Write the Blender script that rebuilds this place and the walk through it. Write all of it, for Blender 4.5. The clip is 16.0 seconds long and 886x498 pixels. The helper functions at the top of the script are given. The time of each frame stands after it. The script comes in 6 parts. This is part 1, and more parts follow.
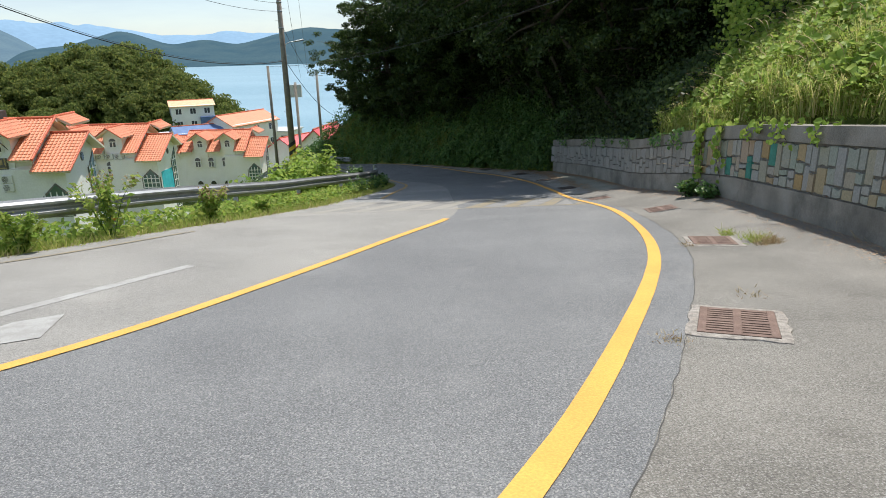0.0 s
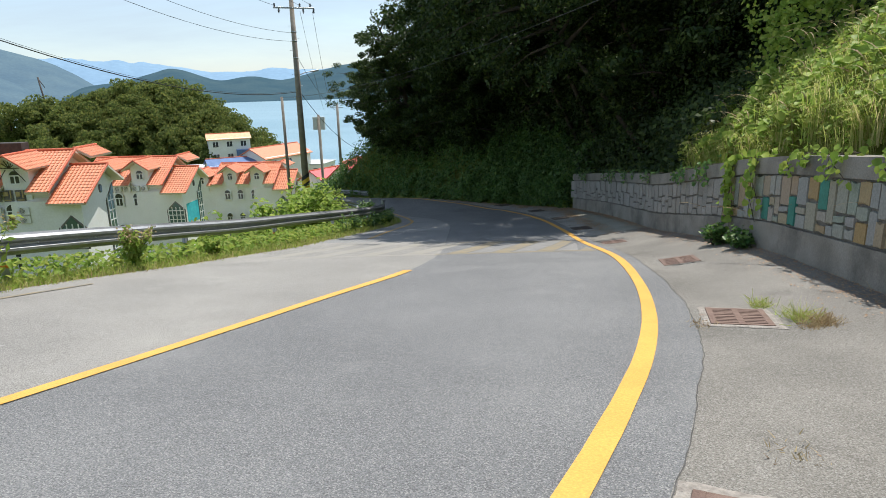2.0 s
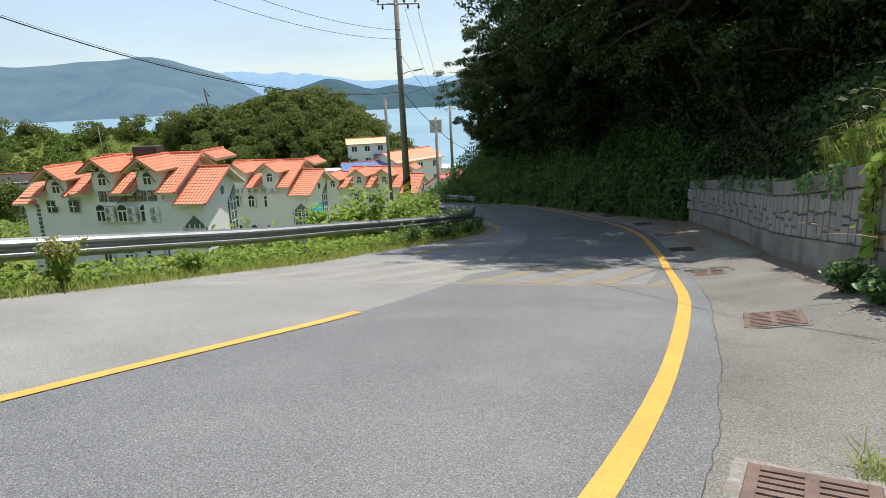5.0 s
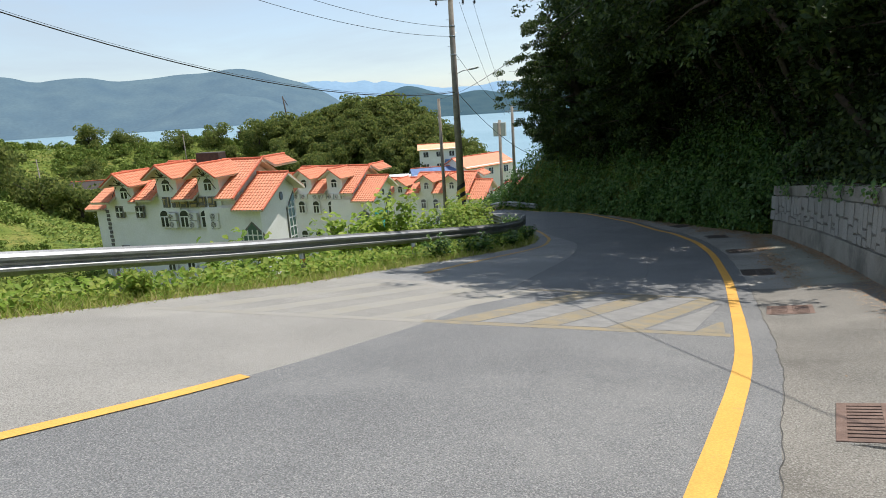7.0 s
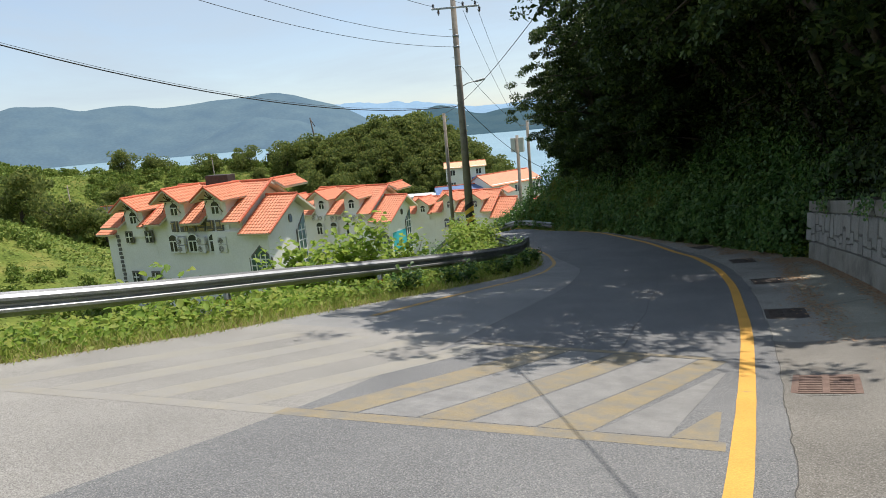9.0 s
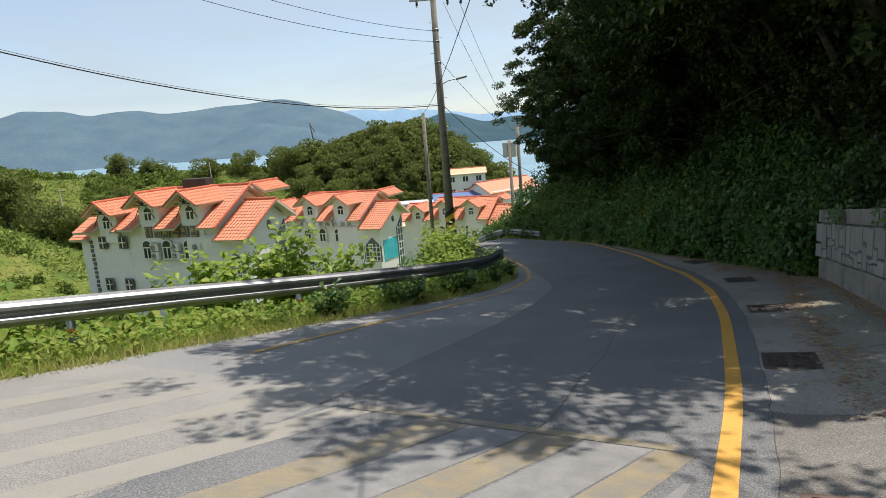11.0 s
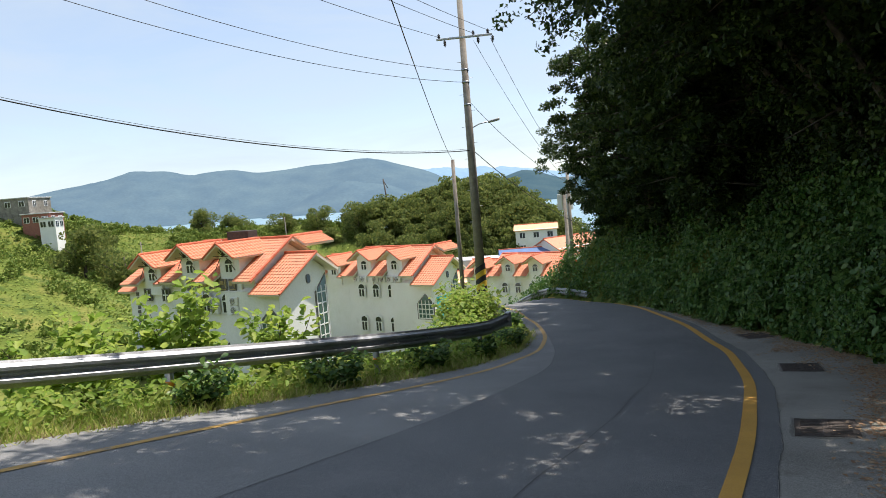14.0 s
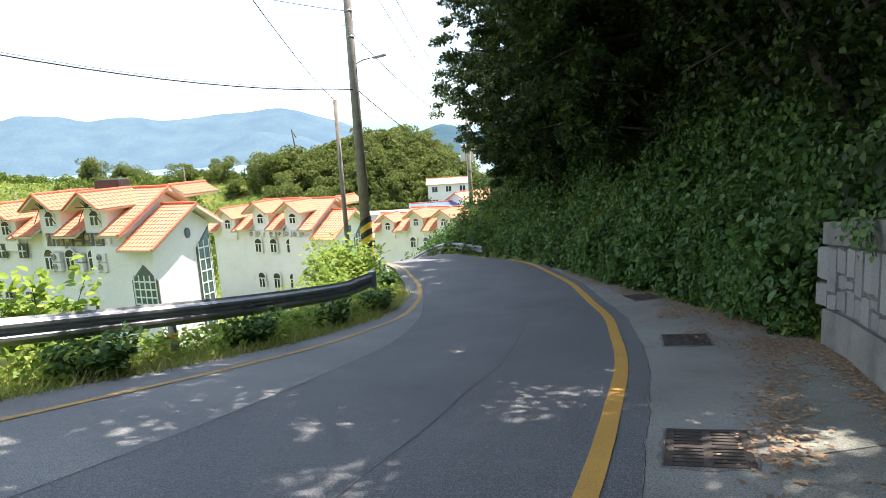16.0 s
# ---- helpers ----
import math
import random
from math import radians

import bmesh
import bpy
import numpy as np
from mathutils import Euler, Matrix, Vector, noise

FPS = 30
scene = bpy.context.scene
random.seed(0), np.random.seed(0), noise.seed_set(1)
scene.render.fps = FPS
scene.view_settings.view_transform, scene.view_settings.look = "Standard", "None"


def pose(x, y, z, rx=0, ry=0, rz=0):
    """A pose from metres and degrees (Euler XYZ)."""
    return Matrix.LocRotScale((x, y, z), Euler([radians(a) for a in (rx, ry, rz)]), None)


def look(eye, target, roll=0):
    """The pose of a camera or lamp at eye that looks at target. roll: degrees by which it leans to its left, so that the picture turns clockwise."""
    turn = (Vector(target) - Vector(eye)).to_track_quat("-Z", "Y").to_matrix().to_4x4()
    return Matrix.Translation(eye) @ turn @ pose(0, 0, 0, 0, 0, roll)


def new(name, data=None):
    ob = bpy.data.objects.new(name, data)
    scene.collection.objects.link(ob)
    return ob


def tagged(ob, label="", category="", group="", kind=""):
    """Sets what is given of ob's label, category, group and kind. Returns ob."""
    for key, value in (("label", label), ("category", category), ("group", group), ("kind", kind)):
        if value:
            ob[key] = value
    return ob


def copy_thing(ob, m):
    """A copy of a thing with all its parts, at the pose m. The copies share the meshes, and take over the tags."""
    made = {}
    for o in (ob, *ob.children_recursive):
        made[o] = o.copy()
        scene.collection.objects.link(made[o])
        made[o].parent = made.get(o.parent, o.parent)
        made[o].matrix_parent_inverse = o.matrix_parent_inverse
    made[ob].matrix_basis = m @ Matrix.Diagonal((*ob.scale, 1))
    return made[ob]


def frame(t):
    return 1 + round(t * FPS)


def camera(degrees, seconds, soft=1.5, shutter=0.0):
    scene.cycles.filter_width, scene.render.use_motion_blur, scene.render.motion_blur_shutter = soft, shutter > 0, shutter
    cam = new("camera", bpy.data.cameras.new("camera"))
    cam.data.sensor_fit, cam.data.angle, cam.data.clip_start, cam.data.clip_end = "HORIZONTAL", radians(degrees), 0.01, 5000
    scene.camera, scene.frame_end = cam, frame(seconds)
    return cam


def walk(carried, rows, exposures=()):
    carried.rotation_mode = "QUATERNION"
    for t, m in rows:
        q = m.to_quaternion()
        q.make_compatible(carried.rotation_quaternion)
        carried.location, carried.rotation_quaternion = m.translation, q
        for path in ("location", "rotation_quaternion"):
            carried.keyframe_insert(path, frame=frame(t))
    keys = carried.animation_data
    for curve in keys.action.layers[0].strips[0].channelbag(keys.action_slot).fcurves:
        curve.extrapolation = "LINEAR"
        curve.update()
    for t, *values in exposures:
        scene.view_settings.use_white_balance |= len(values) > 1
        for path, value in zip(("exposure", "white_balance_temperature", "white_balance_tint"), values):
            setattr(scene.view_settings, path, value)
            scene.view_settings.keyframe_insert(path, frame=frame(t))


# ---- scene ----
cam = camera(69.4, 16.0, soft=0.9)
# seconds; eye x, y, z; yaw, pitch, lean
ROWS = [
    (0.0, 0.009, -0.0, 1.478, -0.62, -17.65, -1.37),
    (0.5, 0.242, 0.624, 1.371, 0.37, -15.75, -1.65),
    (1.0, 0.522, 1.219, 1.276, 2.39, -15.19, -2.01),
    (1.5, 0.876, 1.848, 1.177, 2.93, -14.94, -1.71),
    (2.0, 1.29, 2.485, 1.113, 2.78, -14.65, -1.6),
    (2.5, 1.728, 3.049, 1.071, 2.8, -14.01, -1.19),
    (3.0, 2.11, 3.617, 0.973, 2.91, -14.14, -0.85),
    (3.5, 2.491, 4.158, 0.878, 3.63, -13.98, -0.46),
    (4.0, 2.771, 4.71, 0.758, 5.42, -12.9, -1.07),
    (4.5, 2.954, 5.315, 0.667, 11.04, -13.78, -2.13),
    (7.0, 3.629, 8.654, 0.196, 22.57, -12.84, -3.74),
    (7.5, 3.677, 9.331, 0.111, 24.6, -13.07, -4.4),
    (8.0, 3.787, 9.992, 0.057, 25.32, -12.49, -4.7),
    (8.5, 3.903, 10.666, 0.008, 25.39, -10.44, -4.97),
    (9.0, 4.046, 11.473, -0.131, 25.53, -11.01, -5.1),
    (11.5, 4.304, 14.979, -0.653, 26.02, -9.62, -4.47),
    (12.0, 4.442, 15.637, -0.714, 27.55, -6.61, -4.69),
    (12.5, 4.551, 16.275, -0.8, 31.3, -4.87, -4.86),
    (13.0, 4.696, 16.884, -0.898, 33.93, -4.31, -4.86),
    (13.5, 4.799, 17.594, -1.056, 34.34, -4.23, -4.95),
    (14.0, 4.787, 18.391, -1.187, 32.61, -4.75, -4.72),
    (14.5, 4.76, 19.101, -1.261, 30.56, -5.15, -4.41),
    (15.0, 4.708, 19.784, -1.385, 29.82, -5.95, -4.4),
    (15.5, 4.699, 20.508, -1.512, 28.29, -9.04, -4.27),
    (16.0, 4.741, 21.212, -1.642, 25.51, -9.34, -3.69),
]
EXPOSURES = [(0.0, 0.78, 6450, 10), (4.5, 0.77, 6450, 10), (9.0, 0.70, 6650, 11), (12.5, 0.74, 6740, 12), (13.25, 0.80, 6740, 12), (14.0, 0.98, 6700, 13), (15.0, 1.47, 6650, 14), (16.0, 1.86, 6650, 14)]
walk(cam, [(t, pose(x, y, z, 90 + pitch, 0, yaw) @ pose(0, 0, 0, 0, 0, lean)) for t, x, y, z, yaw, pitch, lean in ROWS], EXPOSURES)

scene.view_settings.exposure = 0.0

# ---- world and sun ----
SUN_EL, SUN_DIR = 67.0, Vector((0.52, 0.854, 0.0))
world = bpy.data.worlds.new("sky")
scene.world = world
world.use_nodes = True
wn = world.node_tree.nodes
sky = wn.new("ShaderNodeTexSky")
sky.sky_type = "NISHITA"
sky.sun_disc = False
sky.sun_elevation = radians(SUN_EL)
sky.sun_rotation = math.atan2(SUN_DIR.x, SUN_DIR.y)
sky.air_density, sky.dust_density, sky.ozone_density = 1.0, 0.5, 1.8
wn["Background"].inputs["Strength"].default_value = 0.105
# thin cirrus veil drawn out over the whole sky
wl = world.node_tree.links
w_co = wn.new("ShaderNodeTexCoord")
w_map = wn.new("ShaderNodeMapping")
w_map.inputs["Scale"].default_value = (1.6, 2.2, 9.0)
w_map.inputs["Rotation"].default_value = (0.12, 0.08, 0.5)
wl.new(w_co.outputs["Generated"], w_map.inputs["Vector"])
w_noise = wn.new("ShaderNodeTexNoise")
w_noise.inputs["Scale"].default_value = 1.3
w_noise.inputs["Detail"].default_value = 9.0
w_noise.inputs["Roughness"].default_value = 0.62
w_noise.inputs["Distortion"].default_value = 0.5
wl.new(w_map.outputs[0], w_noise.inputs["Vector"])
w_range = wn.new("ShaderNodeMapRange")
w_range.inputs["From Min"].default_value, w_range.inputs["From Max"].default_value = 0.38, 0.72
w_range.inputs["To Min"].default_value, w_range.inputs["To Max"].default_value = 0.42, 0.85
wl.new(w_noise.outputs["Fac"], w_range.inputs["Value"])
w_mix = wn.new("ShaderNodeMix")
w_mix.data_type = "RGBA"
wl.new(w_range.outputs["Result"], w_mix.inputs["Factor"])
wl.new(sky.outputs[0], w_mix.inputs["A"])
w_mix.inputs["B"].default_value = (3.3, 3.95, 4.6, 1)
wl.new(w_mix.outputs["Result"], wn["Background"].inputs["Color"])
sun_data = bpy.data.lights.new("sun", "SUN")
sun_data.energy, sun_data.angle, sun_data.color = 3.5, radians(0.5), (1.0, 0.95, 0.87)
sun = new("sun", sun_data)
s_dir = SUN_DIR.normalized() * math.cos(radians(SUN_EL)) + Vector((0, 0, math.sin(radians(SUN_EL))))
sun.matrix_world = look(s_dir * 50, (0, 0, 0))


# ---- materials ----
def material(name, stops, scale=3.0, rough=0.8, metal=0.0, detail=6.0, bump=0.2, bump_scale=60.0, spots=None, per="noise", spec=0.5, through_light=0.0):
    """A procedural surface. stops: colours of a ramp. per: noise, object or island chooses along the ramp; a fine noise shades it.
    spots: (colour, scale, threshold, softness) for stains."""
    m = bpy.data.materials.new(name)
    m.use_nodes = True
    nt = m.node_tree
    n, l = nt.nodes, nt.links
    bsdf = n["Principled BSDF"]
    bsdf.inputs["Roughness"].default_value = rough
    bsdf.inputs["Metallic"].default_value = metal
    bsdf.inputs["Specular IOR Level"].default_value = spec
    geo = n.new("ShaderNodeNewGeometry")
    tex = n.new("ShaderNodeTexNoise")
    tex.inputs["Scale"].default_value = scale
    tex.inputs["Detail"].default_value = detail
    l.new(geo.outputs["Position"], tex.inputs["Vector"])
    ramp = n.new("ShaderNodeValToRGB")
    el = ramp.color_ramp.elements
    while len(el) < len(stops):
        el.new(0.5)
    lo, hi = (0.3, 0.7) if per == "noise" else (0.0, 1.0)
    for i, c in enumerate(stops):
        el[i].position = lo + (hi - lo) * i / max(1, len(stops) - 1)
        el[i].color = (*c, 1)
    if per == "object":
        info = n.new("ShaderNodeObjectInfo")
        l.new(info.outputs["Random"], ramp.inputs["Fac"])
    elif per == "island":
        l.new(geo.outputs["Random Per Island"], ramp.inputs["Fac"])
    else:
        l.new(tex.outputs["Fac"], ramp.inputs["Fac"])
    colour = ramp.outputs["Color"]
    fine = n.new("ShaderNodeTexNoise")
    fine.inputs["Scale"].default_value = bump_scale
    fine.inputs["Detail"].default_value = 4.0
    l.new(geo.outputs["Position"], fine.inputs["Vector"])
    shade = n.new("ShaderNodeMix")
    shade.data_type, shade.blend_type = "RGBA", "OVERLAY"
    shade.inputs["Factor"].default_value = 0.35
    l.new(colour, shade.inputs["A"])
    l.new(fine.outputs["Fac"], shade.inputs["B"])
    colour = shade.outputs["Result"]
    if spots:
        c, sc, th, soft = spots
        st = n.new("ShaderNodeTexNoise")
        st.inputs["Scale"].default_value = sc
        st.inputs["Detail"].default_value = 8.0
        st.inputs["Roughness"].default_value = 0.65
        l.new(geo.outputs["Position"], st.inputs["Vector"])
        rr = n.new("ShaderNodeMapRange")
        rr.inputs["From Min"].default_value, rr.inputs["From Max"].default_value = th, th + soft
        l.new(st.outputs["Fac"], rr.inputs["Value"])
        mx = n.new("ShaderNodeMix")
        mx.data_type = "RGBA"
        l.new(rr.outputs["Result"], mx.inputs["Factor"])
        l.new(colour, mx.inputs["A"])
        mx.inputs["B"].default_value = (*c, 1)
        colour = mx.outputs["Result"]
    l.new(colour, bsdf.inputs["Base Color"])
    if bump:
        b = n.new("ShaderNodeBump")
        b.inputs["Strength"].default_value = bump
        b.inputs["Distance"].default_value = 0.02
        l.new(fine.outputs["Fac"], b.inputs["Height"])
        l.new(b.outputs["Normal"], bsdf.inputs["Normal"])
    if through_light:
        tr = n.new("ShaderNodeBsdfTranslucent")
        l.new(colour, tr.inputs["Color"])
        mix = n.new("ShaderNodeMixShader")
        mix.inputs["Fac"].default_value = through_light
        l.new(bsdf.outputs[0], mix.inputs[1])
        l.new(tr.outputs[0], mix.inputs[2])
        l.new(mix.outputs[0], n["Material Output"].inputs["Surface"])
    return m


def road_material(name, dark, light, pale, patch_scale, speck):
    """Asphalt: broad wear, tyre-polished patches and single pale stones."""
    m = material(name, [dark, light], 0.7, 0.85, 0, 8, 0.5, 90.0, (pale, patch_scale, 0.56, 0.2), spec=0.35)
    nt = m.node_tree
    n, l = nt.nodes, nt.links
    bsdf = n["Principled BSDF"]
    # coarse grain: the fine noise, stretched to full contrast
    grain = next(x for x in n if x.type == "MIX" and x.blend_type == "OVERLAY")
    grain.inputs["Factor"].default_value = 0.40
    stretch = n.new("ShaderNodeMapRange")
    stretch.inputs["From Min"].default_value, stretch.inputs["From Max"].default_value = 0.34, 0.68
    l.new(next(k for k in nt.links if k.to_node == grain and k.from_node.type == "TEX_NOISE").from_socket, stretch.inputs["Value"])
    l.new(stretch.outputs["Result"], next(k for k in grain.inputs if k.is_linked and k.links[0].from_node.type == "TEX_NOISE"))
    old = bsdf.inputs["Base Color"].links[0].from_socket
    geo = next(x for x in n if x.type == "NEW_GEOMETRY")
    v = n.new("ShaderNodeTexVoronoi")
    v.inputs["Scale"].default_value = 150.0
    l.new(geo.outputs["Position"], v.inputs["Vector"])
    sep = n.new("ShaderNodeSeparateColor")
    l.new(v.outputs["Color"], sep.inputs[0])
    mr = n.new("ShaderNodeMapRange")
    mr.inputs["From Min"].default_value, mr.inputs["From Max"].default_value = 0.72, 0.95
    mr.inputs["To Max"].default_value = speck
    l.new(sep.outputs[0], mr.inputs["Value"])
    mx = n.new("ShaderNodeMix")
    mx.data_type = "RGBA"
    l.new(mr.outputs["Result"], mx.inputs["Factor"])
    l.new(old, mx.inputs["A"])
    mx.inputs["B"].default_value = (0.42, 0.41, 0.39, 1)
    l.new(mx.outputs["Result"], bsdf.inputs["Base Color"])
    return m


def worn_paint(name, colour, under, wear, scale=6.0, soft=0.08):
    m = material(name, [colour, tuple(c * 0.86 for c in colour)], 2.0, 0.65, 0, 6, 0.3, 70.0, (under, scale, wear, soft), spec=0.4)
    return m


M_ASPHALT = road_material("asphalt", (0.121, 0.124, 0.129), (0.162, 0.165, 0.168), (0.19, 0.191, 0.19), 0.5, 0.45)
M_OLD = road_material("old_asphalt", (0.20, 0.193, 0.18), (0.26, 0.25, 0.232), (0.30, 0.29, 0.265), 0.45, 0.4)
M_SHOULDER = road_material("shoulder_concrete", (0.122, 0.115, 0.102), (0.205, 0.193, 0.172), (0.095, 0.086, 0.075), 1.6, 0.42)
M_APRON = road_material("mossy_concrete", (0.20, 0.20, 0.165), (0.30, 0.295, 0.25), (0.17, 0.175, 0.13), 0.9, 0.12)
# gritty lower shoulder; its pale tone also offsets the dark tree shade there
M_OLDSHOULDER = road_material("pale_gritty_concrete", (0.21, 0.20, 0.18), (0.34, 0.325, 0.295), (0.15, 0.135, 0.112), 2.6, 0.5)
M_JOINT = material("dark_recessed_joint", [(0.115, 0.106, 0.092), (0.19, 0.177, 0.153)], 3.0, 0.95, 0, 8, 0.5, 40.0)
M_MID = road_material("greyer_asphalt", (0.177, 0.178, 0.178), (0.232, 0.232, 0.228), (0.262, 0.26, 0.252), 0.45, 0.4)
M_YELLOW = worn_paint("yellow_paint", (0.66, 0.36, 0.075), (0.42, 0.27, 0.10), 0.64)
M_YELLOW_FADED = worn_paint("faded_yellow_paint", (0.275, 0.225, 0.14), (0.19, 0.178, 0.152), 0.38, 5.0, 0.26)
M_YELLOW_WORN = worn_paint("worn_yellow_paint", (0.48, 0.28, 0.07), (0.20, 0.165, 0.12), 0.56, 5.0)
M_CRACK = material("tarry_crack", [(0.04, 0.038, 0.036), (0.085, 0.083, 0.08)], 5.0, 0.8)
M_WHITE_FADED = worn_paint("faded_white_paint", (0.245, 0.242, 0.235), (0.175, 0.173, 0.17), 0.38, 4.0, 0.28)
M_WHITE_WORN = worn_paint("worn_white_paint", (0.35, 0.345, 0.33), (0.265, 0.255, 0.24), 0.46, 5.0, 0.16)
M_FAINT = worn_paint("almost_worn_off_paint", (0.28, 0.262, 0.222), (0.25, 0.24, 0.222), 0.38, 3.0, 0.3)
M_STEEL = material("galvanised_steel", [(0.30, 0.31, 0.325), (0.40, 0.41, 0.425)], 3.0, 0.48, 0.7, 6, 0.08, 40.0, ((0.30, 0.31, 0.32), 2.5, 0.6, 0.15))
M_RUST = material("rusty_iron", [(0.145, 0.095, 0.078), (0.22, 0.15, 0.122)], 9.0, 0.85, 0.25, 8, 0.5, 90.0)
M_IRON = material("dark_worn_iron", [(0.05, 0.042, 0.038), (0.10, 0.08, 0.07)], 9.0, 0.8, 0.3, 8, 0.5, 90.0)
M_PIT_SHADE = material("drain_pit_shade", [(0.012, 0.011, 0.01), (0.025, 0.022, 0.02)], 5.0, 0.95)
M_GROUT = material("pale_concrete_surround", [(0.19, 0.17, 0.15), (0.36, 0.33, 0.295)], 16.0, 0.9, 0, 8, 1.0, 50.0, ((0.20, 0.13, 0.09), 4.0, 0.6, 0.15))
M_WALL = material("weathered_concrete", [(0.175, 0.16, 0.135), (0.29, 0.27, 0.232)], 1.6, 0.9, 0, 8, 0.4, 45.0, ((0.085, 0.08, 0.07), 1.1, 0.50, 0.24))
M_STONE = material("grey_relief_stone", [(0.22, 0.21, 0.188), (0.30, 0.285, 0.257), (0.255, 0.242, 0.216)], 3.0, 0.9, 0, 8, 0.5, 30.0, ((0.15, 0.14, 0.125), 2.2, 0.58, 0.2), per="object")
M_PAINTED = material("painted_relief_stone", [(0.285, 0.275, 0.253), (0.26, 0.265, 0.247), (0.30, 0.292, 0.253), (0.34, 0.235, 0.09), (0.265, 0.28, 0.24), (0.34, 0.255, 0.18), (0.25, 0.285, 0.232), (0.285, 0.267, 0.24), (0.32, 0.21, 0.075), (0.295, 0.29, 0.267)], 3.0, 0.75, 0, 8, 0.4, 30.0, ((0.22, 0.21, 0.19), 2.5, 0.6, 0.2), per="object")
M_TEAL = material("teal_painted_stone", [(0.03, 0.17, 0.13), (0.045, 0.22, 0.17)], 4.0, 0.7, 0, 6, 0.3, 30.0)
M_SOIL = material("soil", [(0.06, 0.045, 0.03), (0.11, 0.08, 0.05)], 2.0, 0.95, 0, 8, 0.8, 25.0)
M_LITTER = material("dry_leaves", [(0.20, 0.115, 0.065), (0.31, 0.19, 0.105), (0.42, 0.30, 0.19), (0.25, 0.15, 0.09)], 3.0, 0.85, 0, 4, 0.2, 40.0, per="island")
M_MEADOW = material("meadow_ground", [(0.075, 0.11, 0.02), (0.125, 0.155, 0.032), (0.185, 0.18, 0.05)], 0.22, 0.95, 0, 14, 1.0, 2.5, ((0.05, 0.085, 0.02), 0.45, 0.54, 0.12), spec=0.1)
# leaf greens carry the light: lowered for shaded growth, lifted for sunlit growth
M_LEAF_SHADED = material("shade_dark_leaves", [(0.022, 0.043, 0.012), (0.036, 0.067, 0.017), (0.10, 0.14, 0.032)], 3.0, 0.5, 0, 3, 0.0, 8.0, per="island", through_light=0.32, spec=0.3)
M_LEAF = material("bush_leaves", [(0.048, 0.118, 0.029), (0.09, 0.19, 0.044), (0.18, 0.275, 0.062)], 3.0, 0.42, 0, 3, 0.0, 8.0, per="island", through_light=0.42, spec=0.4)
M_LEAF_SUNLIT = material("sunlit_tone_leaves", [(0.17, 0.28, 0.045), (0.26, 0.38, 0.07), (0.37, 0.41, 0.10), (0.21, 0.32, 0.055)], 3.0, 0.55, 0, 3, 0.0, 8.0, per="island", through_light=0.5, spec=0.22)
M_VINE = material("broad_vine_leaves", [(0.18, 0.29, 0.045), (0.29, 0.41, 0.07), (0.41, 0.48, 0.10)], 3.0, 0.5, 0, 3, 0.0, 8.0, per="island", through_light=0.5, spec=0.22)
M_GRASS = material("grass_blades", [(0.22, 0.31, 0.055), (0.33, 0.42, 0.085), (0.45, 0.46, 0.14), (0.54, 0.47, 0.23)], 3.0, 0.6, 0, 3, 0.0, 8.0, per="island", through_light=0.5, spec=0.22)
M_DRY = material("dry_grass", [(0.34, 0.27, 0.14), (0.42, 0.33, 0.19), (0.28, 0.17, 0.09)], 3.0, 0.8, 0, 3, 0.0, 8.0, per="island", through_light=0.25)
M_WOODS = material("far_woods", [(0.09, 0.13, 0.036), (0.145, 0.19, 0.05), (0.25, 0.27, 0.075), (0.115, 0.16, 0.042)], 3.0, 0.7, 0, 3, 0.0, 3.0, per="island", through_light=0.55, spec=0.22)
M_SHRUB = material("field_shrubs", [(0.10, 0.165, 0.03), (0.17, 0.235, 0.045), (0.25, 0.29, 0.07)], 3.0, 0.7, 0, 3, 0.0, 3.0, per="island", through_light=0.25, spec=0.22)
M_BARK = material("bark", [(0.045, 0.035, 0.027), (0.10, 0.08, 0.06)], 8.0, 0.95, 0, 6, 0.8, 30.0)
M_PLASTER = material("white_plaster", [(0.74, 0.74, 0.70), (0.82, 0.82, 0.79)], 0.5, 0.85, 0, 6, 0.1, 8.0, ((0.66, 0.65, 0.60), 0.6, 0.62, 0.15))
M_TILE = material("orange_roof_tile", [(0.53, 0.165, 0.08), (0.64, 0.235, 0.12), (0.58, 0.20, 0.10)], 2.5, 0.6, 0, 8, 0.2, 9.0, ((0.46, 0.14, 0.06), 1.2, 0.6, 0.15))
M_RIDGE = material("red_ridge_tile", [(0.50, 0.10, 0.045), (0.62, 0.16, 0.07)], 3.0, 0.6, 0, 6, 0.2, 9.0)
M_SOFFIT = material("soffit_plaster", [(0.62, 0.56, 0.46), (0.70, 0.64, 0.54)], 1.0, 0.85)
M_FRAME = material("white_window_frame", [(0.72, 0.73, 0.72), (0.80, 0.81, 0.80)], 4.0, 0.5)
M_DARK = material("dark_brown_timber", [(0.030, 0.024, 0.02), (0.055, 0.042, 0.034)], 5.0, 0.7)
M_STONETRIM = material("dark_stone_trim", [(0.09, 0.085, 0.08), (0.20, 0.19, 0.17)], 9.0, 0.9)
M_SIGN = material("ochre_sign_panel", [(0.36, 0.27, 0.12), (0.48, 0.38, 0.2)], 4.0, 0.7)
M_AC = material("air_conditioner_casing", [(0.66, 0.66, 0.63), (0.74, 0.74, 0.71)], 4.0, 0.5)
M_POLE = material("concrete_pole", [(0.20, 0.17, 0.14), (0.30, 0.27, 0.23)], 3.0, 0.85, 0, 8, 0.2, 30.0, ((0.15, 0.11, 0.085), 2.0, 0.58, 0.2))
M_BLACK = material("black_rubber", [(0.014, 0.014, 0.015), (0.03, 0.03, 0.032)], 6.0, 0.6)
